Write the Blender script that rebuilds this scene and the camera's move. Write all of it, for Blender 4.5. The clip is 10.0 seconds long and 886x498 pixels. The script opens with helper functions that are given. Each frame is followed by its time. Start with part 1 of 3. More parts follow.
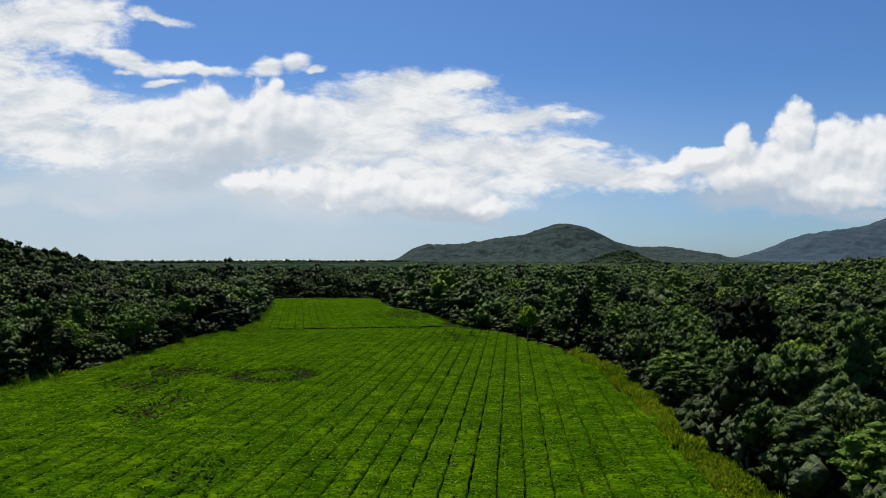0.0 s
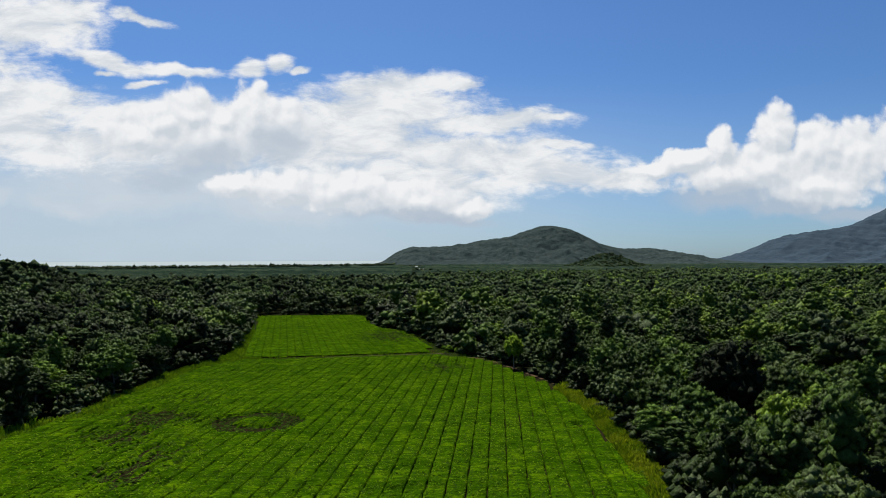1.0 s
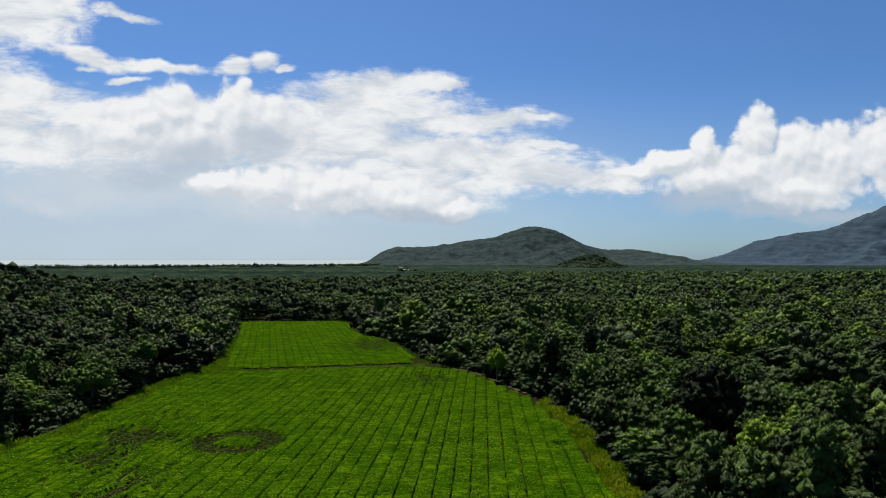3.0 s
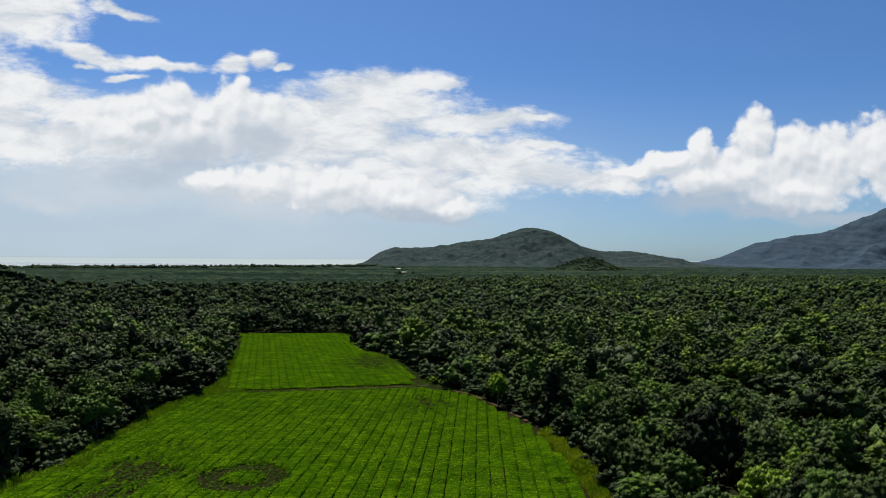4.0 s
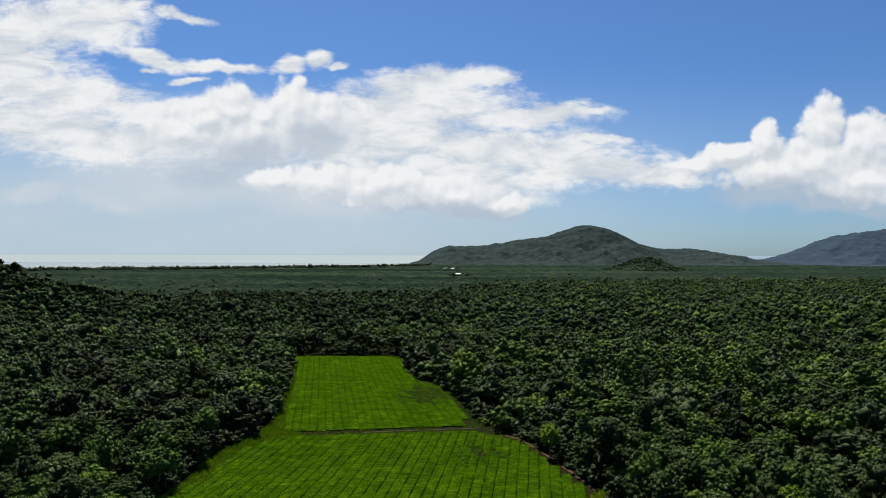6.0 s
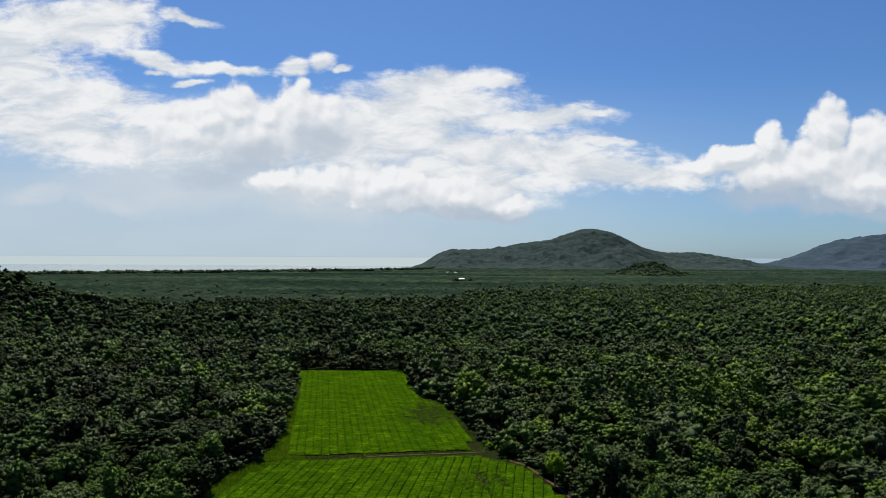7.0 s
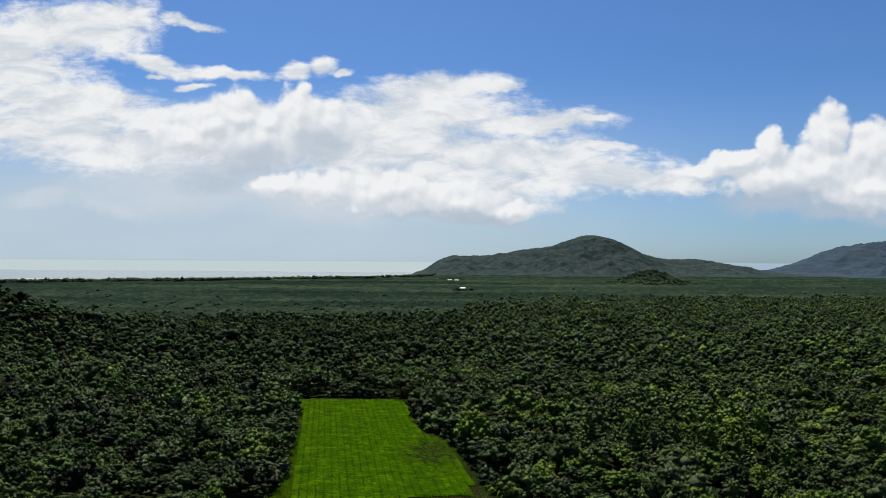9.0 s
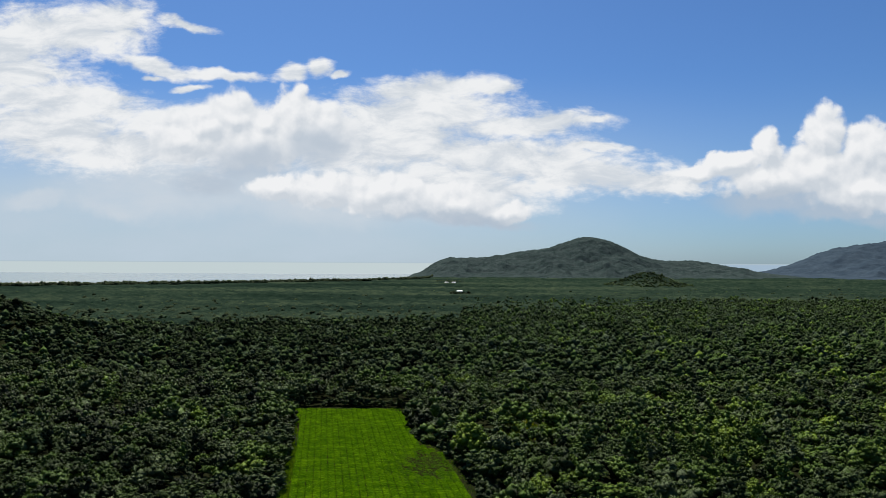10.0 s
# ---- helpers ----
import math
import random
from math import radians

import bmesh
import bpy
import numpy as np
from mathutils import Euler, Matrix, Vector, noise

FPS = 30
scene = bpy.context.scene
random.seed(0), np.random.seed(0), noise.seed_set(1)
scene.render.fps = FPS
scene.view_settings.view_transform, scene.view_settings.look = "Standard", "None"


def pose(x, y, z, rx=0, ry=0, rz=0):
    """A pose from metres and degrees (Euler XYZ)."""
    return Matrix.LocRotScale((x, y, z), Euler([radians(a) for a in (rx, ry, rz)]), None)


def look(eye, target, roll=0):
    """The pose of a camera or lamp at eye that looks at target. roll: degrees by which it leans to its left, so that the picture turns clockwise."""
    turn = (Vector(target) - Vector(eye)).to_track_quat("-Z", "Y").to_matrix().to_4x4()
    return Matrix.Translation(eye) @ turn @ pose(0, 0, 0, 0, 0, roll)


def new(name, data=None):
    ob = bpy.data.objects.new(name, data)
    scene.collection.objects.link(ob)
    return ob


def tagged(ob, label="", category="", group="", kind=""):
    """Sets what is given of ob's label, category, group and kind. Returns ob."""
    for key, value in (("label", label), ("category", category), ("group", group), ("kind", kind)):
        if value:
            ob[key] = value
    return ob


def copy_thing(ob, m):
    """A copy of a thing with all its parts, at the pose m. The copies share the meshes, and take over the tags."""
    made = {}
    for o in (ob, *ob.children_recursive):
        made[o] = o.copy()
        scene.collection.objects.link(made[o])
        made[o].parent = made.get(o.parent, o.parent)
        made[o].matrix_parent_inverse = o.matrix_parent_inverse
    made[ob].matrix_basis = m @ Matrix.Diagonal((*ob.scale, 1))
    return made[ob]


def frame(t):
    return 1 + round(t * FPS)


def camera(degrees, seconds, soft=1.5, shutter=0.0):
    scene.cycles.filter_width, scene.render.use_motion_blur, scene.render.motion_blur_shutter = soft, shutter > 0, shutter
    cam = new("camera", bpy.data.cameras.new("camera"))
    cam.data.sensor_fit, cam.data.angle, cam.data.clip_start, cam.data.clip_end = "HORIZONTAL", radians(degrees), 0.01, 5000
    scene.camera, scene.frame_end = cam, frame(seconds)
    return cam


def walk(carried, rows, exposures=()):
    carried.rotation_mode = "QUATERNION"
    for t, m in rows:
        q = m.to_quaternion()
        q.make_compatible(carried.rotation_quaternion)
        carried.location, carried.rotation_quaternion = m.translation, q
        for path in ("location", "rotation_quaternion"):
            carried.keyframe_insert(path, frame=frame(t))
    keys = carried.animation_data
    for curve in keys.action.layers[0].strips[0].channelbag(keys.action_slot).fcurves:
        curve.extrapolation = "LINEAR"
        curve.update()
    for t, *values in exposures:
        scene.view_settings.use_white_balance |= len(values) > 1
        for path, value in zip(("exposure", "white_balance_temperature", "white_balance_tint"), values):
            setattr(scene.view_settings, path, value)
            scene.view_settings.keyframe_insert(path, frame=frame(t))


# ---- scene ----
cam = camera(67.0, 10.0, soft=0.7)
PATH = [
    (0, (0.036, -0.798, 24.78), (0.048, 1.202, 24.808), 0.1),
    (0.5, (0.24, 0.306, 28.752), (0.27, 2.305, 28.786), -0.1),
    (1, (0.202, 0.513, 33.419), (0.258, 2.512, 33.451), -0.2),
    (1.5, (0.77, 1.142, 36.395), (0.837, 3.141, 36.425), -0.4),
    (2, (0.798, 1.091, 36.57), (0.876, 3.089, 36.601), -0.3),
    (2.5, (0.756, 0.953, 36.552), (0.844, 2.951, 36.584), -0.0),
    (2.7, (0.756, 0.953, 36.56), (0.849, 2.951, 36.592), -0.0),
    (3.8, (-1.0, -0.72, 43.70), (-0.884, 1.277, 43.727), 0.4),
    (4, (-1.053, -0.658, 45.296), (-0.944, 1.339, 45.326), 0.4),
    (4.5, (0.789, -0.15, 49.499), (0.833, 1.849, 49.52), 0.2),
    (5, (-0.082, -0.436, 53.374), (-0.081, 1.564, 53.393), 0.1),
    (5.5, (0.102, -0.515, 57.254), (0.082, 1.484, 57.274), 0.1),
    (6, (-0.016, -0.52, 61.868), (-0.069, 1.479, 61.885), 0.2),
    (7.5, (-0.675, -0.288, 73.222), (-0.739, 1.711, 73.249), 0.3),
    (8, (-0.298, -0.388, 77.788), (-0.365, 1.611, 77.816), 0.3),
    (8.5, (-0.371, -0.338, 82.467), (-0.438, 1.661, 82.495), 0.4),
    (9, (-1.398, -0.369, 84.029), (-1.463, 1.629, 84.065), 0.4),
    (9.5, (-0.664, -0.177, 85.755), (-0.735, 1.821, 85.789), 0.3),
    (10, (-1.163, -0.38, 88.63), (-1.219, 1.619, 88.67), 0.3),
]
walk(cam, [(t, look(eye, target, roll)) for t, eye, target, roll in PATH])

# ---- world, sun, exposure ----
SUN_EL, SUN_AZ = 57.0, -18.0          # degrees above the horizon; degrees from straight ahead, minus is to the left
SKY = 0.075
sun = new("sun", bpy.data.lights.new("sun", "SUN"))
sun.data.energy, sun.data.angle, sun.data.color = 5.0, radians(0.6), (1.0, 0.95, 0.86)
sun_dir = Vector((math.sin(radians(SUN_AZ)) * math.cos(radians(SUN_EL)), math.cos(radians(SUN_AZ)) * math.cos(radians(SUN_EL)), math.sin(radians(SUN_EL))))
sun.matrix_world = look(sun_dir * 900, (0, 0, 0))
scene.view_settings.exposure = 0.9


class Nodes:
    """Small shorthand for node trees."""

    def __init__(self, tree):
        self.tree = tree
        tree.nodes.clear()

    def add(self, kind, inputs=(), **settings):
        n = self.tree.nodes.new(kind)
        for k, v in settings.items():
            if k == "operation":
                n.operation = v
            elif k == "data_type":
                n.data_type = v
            elif k == "blend_type":
                n.blend_type = v
            elif k == "vector_type":
                n.vector_type = v
            elif k == "interpolation_type":
                n.interpolation_type = v
            elif k == "attribute_name":
                n.attribute_name = v
            elif k == "noise_type":
                n.noise_type = v
            elif k == "use_clamp":
                n.use_clamp = v
            elif k == "feature":
                n.feature = v
        for key, v in (inputs.items() if isinstance(inputs, dict) else enumerate(inputs)):
            if v is None:
                continue
            if isinstance(v, bpy.types.NodeSocket):
                self.tree.links.new(v, n.inputs[key])
            else:
                n.inputs[key].default_value = v
        return n

    def math(self, op, a, b=None, c=None, clamp=False):
        return self.add("ShaderNodeMath", (a, b, c), operation=op, use_clamp=clamp).outputs[0]

    def vec(self, op, a, b=None):
        return self.add("ShaderNodeVectorMath", (a, b), operation=op).outputs[0]

    def noise(self, vector, scale, detail=4.0, rough=0.55, distort=0.0):
        return self.add("ShaderNodeTexNoise", {"Vector": vector, "Scale": scale, "Detail": detail, "Roughness": rough, "Distortion": distort}).outputs[0]

    def smooth(self, v, lo, hi, a=0.0, b=1.0):
        return self.add("ShaderNodeMapRange", (v, lo, hi, a, b), interpolation_type="SMOOTHSTEP").outputs[0]

    def linear(self, v, lo, hi, a=0.0, b=1.0):
        return self.add("ShaderNodeMapRange", (v, lo, hi, a, b)).outputs[0]

    def mix(self, f, a, b, blend="MIX"):
        n = self.tree.nodes.new("ShaderNodeMix")
        n.data_type, n.blend_type = "RGBA", blend
        for i, v in ((0, f), (6, a), (7, b)):
            if isinstance(v, bpy.types.NodeSocket):
                self.tree.links.new(v, n.inputs[i])
            else:
                n.inputs[i].default_value = (*v, 1) if i and len(v) == 3 else v
        return n.outputs[2]

    def ramp(self, v, stops):
        n = self.tree.nodes.new("ShaderNodeValToRGB")
        self.tree.links.new(v, n.inputs[0])
        e = n.color_ramp.elements
        while len(e) < len(stops):
            e.new(0.5)
        for i, (p, c) in enumerate(stops):
            e[i].position, e[i].color = p, (*c, 1)
        return n.outputs[0]


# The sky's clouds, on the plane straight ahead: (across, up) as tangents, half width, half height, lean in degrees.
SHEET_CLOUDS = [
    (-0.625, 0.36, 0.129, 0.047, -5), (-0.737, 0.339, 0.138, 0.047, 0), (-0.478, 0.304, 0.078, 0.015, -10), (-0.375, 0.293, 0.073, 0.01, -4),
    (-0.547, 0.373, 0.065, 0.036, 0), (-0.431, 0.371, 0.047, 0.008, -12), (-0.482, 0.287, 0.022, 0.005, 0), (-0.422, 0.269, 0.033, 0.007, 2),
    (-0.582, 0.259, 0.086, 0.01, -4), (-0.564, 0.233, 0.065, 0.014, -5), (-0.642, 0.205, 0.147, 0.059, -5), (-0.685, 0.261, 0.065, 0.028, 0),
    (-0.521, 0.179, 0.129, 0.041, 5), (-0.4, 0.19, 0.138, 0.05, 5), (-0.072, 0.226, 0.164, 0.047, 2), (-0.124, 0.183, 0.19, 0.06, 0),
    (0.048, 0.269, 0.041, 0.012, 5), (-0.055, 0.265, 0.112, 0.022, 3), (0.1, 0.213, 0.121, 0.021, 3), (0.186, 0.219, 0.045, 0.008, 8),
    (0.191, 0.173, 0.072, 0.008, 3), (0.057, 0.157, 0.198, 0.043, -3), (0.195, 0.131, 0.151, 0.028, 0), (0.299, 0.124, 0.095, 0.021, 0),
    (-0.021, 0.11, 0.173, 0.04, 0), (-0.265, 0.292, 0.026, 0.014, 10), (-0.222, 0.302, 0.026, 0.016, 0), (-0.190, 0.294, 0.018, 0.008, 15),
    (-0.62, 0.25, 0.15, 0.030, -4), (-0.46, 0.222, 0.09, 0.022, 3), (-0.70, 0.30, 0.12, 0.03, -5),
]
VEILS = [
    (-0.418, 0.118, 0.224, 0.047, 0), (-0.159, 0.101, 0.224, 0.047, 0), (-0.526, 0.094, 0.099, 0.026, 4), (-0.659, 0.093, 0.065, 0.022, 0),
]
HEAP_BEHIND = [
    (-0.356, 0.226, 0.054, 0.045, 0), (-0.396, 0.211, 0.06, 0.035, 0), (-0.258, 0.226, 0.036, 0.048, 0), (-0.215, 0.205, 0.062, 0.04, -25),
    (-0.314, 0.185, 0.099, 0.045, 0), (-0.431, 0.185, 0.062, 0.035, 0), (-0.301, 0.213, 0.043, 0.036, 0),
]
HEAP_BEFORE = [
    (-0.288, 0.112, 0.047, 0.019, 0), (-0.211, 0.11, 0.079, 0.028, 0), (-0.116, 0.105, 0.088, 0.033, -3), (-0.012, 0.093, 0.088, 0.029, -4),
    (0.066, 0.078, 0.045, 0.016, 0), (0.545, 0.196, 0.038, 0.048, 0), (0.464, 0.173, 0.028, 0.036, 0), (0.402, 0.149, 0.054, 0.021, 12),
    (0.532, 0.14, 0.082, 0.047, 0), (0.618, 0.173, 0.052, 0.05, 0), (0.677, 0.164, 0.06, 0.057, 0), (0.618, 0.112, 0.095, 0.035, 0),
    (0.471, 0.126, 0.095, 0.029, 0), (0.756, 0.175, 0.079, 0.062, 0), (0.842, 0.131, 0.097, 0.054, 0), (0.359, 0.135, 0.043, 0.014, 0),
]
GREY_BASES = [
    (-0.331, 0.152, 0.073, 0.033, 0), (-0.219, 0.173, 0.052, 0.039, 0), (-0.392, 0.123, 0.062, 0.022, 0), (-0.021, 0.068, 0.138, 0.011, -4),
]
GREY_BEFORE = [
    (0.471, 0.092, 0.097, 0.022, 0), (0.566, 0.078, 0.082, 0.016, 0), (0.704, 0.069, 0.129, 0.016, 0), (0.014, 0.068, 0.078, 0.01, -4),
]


def sky_world():
    world = bpy.data.worlds.new("sky")
    world.use_nodes = True
    scene.world = world
    n = Nodes(world.node_tree)
    way = n.add("ShaderNodeTexCoord").outputs["Generated"]
    sky = n.tree.nodes.new("ShaderNodeTexSky")
    sky.sky_type, sky.sun_disc, sky.sun_elevation, sky.sun_rotation = "NISHITA", False, radians(SUN_EL), radians(SUN_AZ)
    sky.altitude, sky.air_density, sky.dust_density, sky.ozone_density = 100, 1.0, 0.6, 2.0
    sep = n.add("ShaderNodeSeparateXYZ", (way,))
    x, y, z = sep.outputs
    ahead = n.math("MAXIMUM", y, 0.05)
    u, v = n.math("DIVIDE", n.math("MULTIPLY", x, 1.022), ahead), n.math("DIVIDE", n.math("MULTIPLY", z, 1.022), ahead)
    p = n.add("ShaderNodeCombineXYZ", (u, v, 0.0)).outputs[0]

    def warped(q, size, amount):
        w = n.add("ShaderNodeTexNoise", {"Vector": q, "Scale": size, "Detail": 4.0, "Roughness": 0.6}).outputs[1]
        return n.vec("ADD", q, n.vec("MULTIPLY", n.vec("SUBTRACT", w, (0.5, 0.5, 0.5)), (amount, amount, 0.0)))

    def heap(q, blobs, blend):
        least = None
        for bu, bv, ru, rv, lean in blobs:
            m = n.add("ShaderNodeMapping", {"Vector": q, "Location": (bu, bv, 0), "Rotation": (0, 0, radians(lean)), "Scale": (ru, rv, 1)}, vector_type="TEXTURE")
            d = n.add("ShaderNodeVectorMath", (m.outputs[0],), operation="LENGTH").outputs[1]
            least = d if least is None else n.math("SMOOTH_MIN", least, d, blend)
        return least

    # thin layer clouds, drawn out sideways
    flat = n.vec("MULTIPLY", p, (1.0, 2.6, 1.0))
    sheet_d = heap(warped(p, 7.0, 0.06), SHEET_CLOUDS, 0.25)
    fibres = n.noise(flat, 11.0, 9.0, 0.62, 0.4)
    sheet = n.math("ADD", n.math("SUBTRACT", 1.0, sheet_d), n.math("ADD", n.math("MULTIPLY", n.math("SUBTRACT", fibres, 0.5), 1.5), n.math("MULTIPLY", n.math("SUBTRACT", n.noise(n.vec("MULTIPLY", p, (1.0, 1.8, 1.0)), 38.0, 6.0, 0.65), 0.5), 0.8)))
    sheet_a = n.smooth(sheet, -0.28, 0.48)
    # heaped clouds with crisp heads, lit from above and from the sun's side
    def heaped(q, blobs):
        d = heap(warped(warped(q, 9.0, 0.030), 30.0, 0.020), blobs, 0.2)
        bumps = n.add("ShaderNodeTexVoronoi", {"Vector": warped(q, 30.0, 0.02), "Scale": 46.0, "Randomness": 1.0, "Smoothness": 0.35}, feature="SMOOTH_F1").outputs[0]
        fine = n.noise(q, 42.0, 6.0, 0.5)
        e = n.math("ADD", n.math("SUBTRACT", 1.16, d), n.math("MULTIPLY", n.math("SUBTRACT", 0.42, bumps), 0.40))
        return n.math("ADD", e, n.math("MULTIPLY", n.math("SUBTRACT", fine, 0.5), 0.60))

    def lay_heap(under, blobs):
        here, toward = heaped(p, blobs), heaped(n.vec("ADD", p, (-0.006, 0.012, 0.0)), blobs)
        lit = n.linear(n.math("SUBTRACT", here, toward), -0.35, 0.35)
        return n.mix(n.smooth(here, 0.0, 0.36), under, n.mix(lit, (0.60, 0.65, 0.71), (0.87, 0.88, 0.895)))
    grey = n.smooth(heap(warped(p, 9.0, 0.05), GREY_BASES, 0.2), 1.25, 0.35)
    # haze and rain veil low over the sea
    low = n.smooth(v, 0.30, 0.06)
    leftish = n.smooth(u, 0.50, -0.25, 0.25, 1.0)
    veil = n.math("MULTIPLY", n.math("MULTIPLY", low, leftish), n.linear(n.noise(flat, 5.0, 5.0), 0.3, 0.7, 0.82, 1.0))
    clear = n.mix(1.0, sky.outputs[0], (SKY * 0.53, SKY * 0.84, SKY * 1.25), "MULTIPLY")
    col = n.mix(veil, clear, (0.495, 0.595, 0.690))
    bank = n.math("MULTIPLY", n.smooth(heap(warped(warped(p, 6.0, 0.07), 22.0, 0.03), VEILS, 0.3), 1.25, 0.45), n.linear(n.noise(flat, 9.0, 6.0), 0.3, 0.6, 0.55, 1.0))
    col = n.mix(n.math("MULTIPLY", bank, 0.85), col, (0.59, 0.655, 0.725))
    sheet_c = n.mix(n.smooth(fibres, 0.35, 0.62), (0.62, 0.67, 0.73), (0.85, 0.865, 0.88))
    col = n.mix(n.math("MULTIPLY", sheet_a, n.smooth(v, 0.0, 0.12)), col, sheet_c)
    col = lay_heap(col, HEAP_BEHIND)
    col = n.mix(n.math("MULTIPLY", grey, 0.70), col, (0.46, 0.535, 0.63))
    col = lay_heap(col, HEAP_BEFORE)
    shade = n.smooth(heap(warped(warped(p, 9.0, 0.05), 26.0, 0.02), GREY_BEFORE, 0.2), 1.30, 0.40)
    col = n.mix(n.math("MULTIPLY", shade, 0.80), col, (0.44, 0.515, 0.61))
    # the rest of the sky: broken cloud
    far_noise = n.math("MULTIPLY", n.smooth(n.noise(n.vec("MULTIPLY", way, (1.0, 1.0, 2.2)), 3.2, 9.0, 0.6), 0.60, 0.74), n.smooth(z, 0.55, 0.15))
    aside = n.math("MAXIMUM", n.smooth(n.math("ABSOLUTE", u), 0.92, 1.15), n.smooth(v, 0.44, 0.60))
    aside = n.math("MAXIMUM", aside, n.smooth(y, 0.5, 0.3))
    around = n.mix(n.math("MULTIPLY", far_noise, n.smooth(z, 0.0, 0.1)), n.mix(n.smooth(z, 0.10, 0.0), clear, (0.47, 0.56, 0.66)), (0.80, 0.82, 0.85))
    col = n.mix(aside, col, around)
    # the sea's far rim below the horizon
    col = n.mix(n.smooth(z, 0.0003, -0.0008), col, n.mix(n.smooth(z, -0.0005, -0.0020), (0.43, 0.53, 0.60), n.mix(n.smooth(u, 0.15, 0.42), (0.54, 0.625, 0.645), (0.36, 0.48, 0.60))))
    back = n.add("ShaderNodeBackground", (col, 0.536))
    n.tree.links.new(back.outputs[0], n.add("ShaderNodeOutputWorld").inputs[0])


sky_world()


# ---- materials ----
SHADE_SCALE = 0.82          # every ground and leaf colour is scaled down, to put deeper shade into it


def surface(name, build, rough=0.8, metal=0.0, spec=0.3, bump=None):
    mat = bpy.data.materials.new(name)
    mat.use_nodes = True
    n = Nodes(mat.node_tree)
    pos = n.add("ShaderNodeNewGeometry").outputs["Position"]
    colour = n.mix(1.0, build(n, pos), (SHADE_SCALE, SHADE_SCALE, SHADE_SCALE), "MULTIPLY")
    b = n.add("ShaderNodeBsdfPrincipled", {"Base Color": colour, "Roughness": rough, "Metallic": metal, "Specular IOR Level": spec})
    if bump:
        scale, strength, dist = bump
        h = n.noise(pos, scale, 6.0, 0.65)
        n.tree.links.new(n.add("ShaderNodeBump", {"Height": h, "Strength": strength, "Distance": dist}).outputs[0], b.inputs["Normal"])
    n.tree.links.new(b.outputs[0], n.add("ShaderNodeOutputMaterial").inputs[0])
    return mat


def leaf_material(name, stops, rough=0.6, thin=0.05, spec=0.010, single=True, clump=0.0, scale=2.2):
    """Foliage: a tone for each plant (its tint), a lighter or darker shade for each clump and leaf, some light let through."""
    mat = bpy.data.materials.new(name)
    mat.use_nodes = True
    n = Nodes(mat.node_tree)
    g = n.add("ShaderNodeNewGeometry")
    pos = g.outputs["Position"]
    tint = n.add("ShaderNodeAttribute", attribute_name="tint").outputs["Fac"]
    own = n.add("ShaderNodeObjectInfo").outputs["Random"]
    each = n.math("FRACT", n.math("ADD", tint, own)) if single else tint
    broad = n.noise(pos, 0.022, 3.0)
    tone = n.math("ADD", n.math("MULTIPLY", each, 0.84), n.linear(broad, 0.3, 0.7, -0.14, 0.30), clamp=True)
    colour = n.ramp(tone, [(at, tuple(SHADE_SCALE * c for c in rgb)) for at, rgb in stops])
    leaf = n.linear(g.outputs["Random Per Island"], 0.0, 1.0, 0.84, 1.18)
    if clump:
        leaf = n.math("MULTIPLY", leaf, n.linear(n.noise(pos, scale, 5.0, 0.7), 0.33, 0.67, 1.0 - clump, 1.0 + clump))
    scaled = n.vec("MULTIPLY", colour, n.add("ShaderNodeCombineXYZ", (leaf, leaf, leaf)).outputs[0])
    d = n.add("ShaderNodeBsdfDiffuse", {"Color": scaled})
    sheen = n.add("ShaderNodeBsdfGlossy", {"Color": (0.80, 0.86, 0.74, 1), "Roughness": rough})
    if clump:
        relief = n.add("ShaderNodeBump", {"Height": n.noise(pos, scale * 0.7, 4.0, 0.7), "Strength": 1.0, "Distance": 1.8 / scale}).outputs[0]
        n.tree.links.new(relief, d.inputs["Normal"])
        n.tree.links.new(relief, sheen.inputs["Normal"])
    b = n.add("ShaderNodeMixShader", (spec, d.outputs[0], sheen.outputs[0]))
    t = n.add("ShaderNodeBsdfTranslucent", {"Color": n.vec("MULTIPLY", scaled, (1.3, 1.35, 0.5))})
    m = n.add("ShaderNodeMixShader", (thin, b.outputs[0], t.outputs[0]))
    n.tree.links.new(m.outputs[0], n.add("ShaderNodeOutputMaterial").inputs[0])
    return mat


FOREST = [(0.0, (0.0075, 0.014, 0.003)), (0.18, (0.022, 0.037, 0.008)), (0.42, (0.040, 0.067, 0.015)), (0.52, (0.075, 0.102, 0.044)), (0.62, (0.046, 0.080, 0.017)), (0.86, (0.071, 0.124, 0.017)), (1.0, (0.138, 0.208, 0.020))]
M_LEAF = leaf_material("rainforest_leaves", [(at, (1.2 * red, 1.25 * green, blue)) for at, (red, green, blue) in FOREST], rough=0.45, thin=0.20, spec=0.018, clump=0.42, scale=3.0)
M_CANOPY = leaf_material("canopy_leaves", FOREST, rough=0.45, thin=0.20, spec=0.018, single=False, clump=0.42, scale=2.6)
# Forest stops with more blue, standing in for haze over the far trees.
M_FAR_CANOPY = leaf_material("haze_tinted_canopy_leaves", [(at, (red, green, 1.3 * blue)) for at, (red, green, blue) in FOREST], rough=0.6, thin=0.15, spec=0.008, single=False, clump=0.30, scale=0.5)
M_FRESH = leaf_material("fresh_leaves", [(0.0, (0.050, 0.082, 0.012)), (1.0, (0.085, 0.130, 0.016))], thin=0.2, clump=0.42, scale=3.0)
M_LIME = leaf_material("lime_leaves", [(0.0, (0.160, 0.260, 0.016)), (1.0, (0.250, 0.350, 0.030))], thin=0.25, clump=0.4)
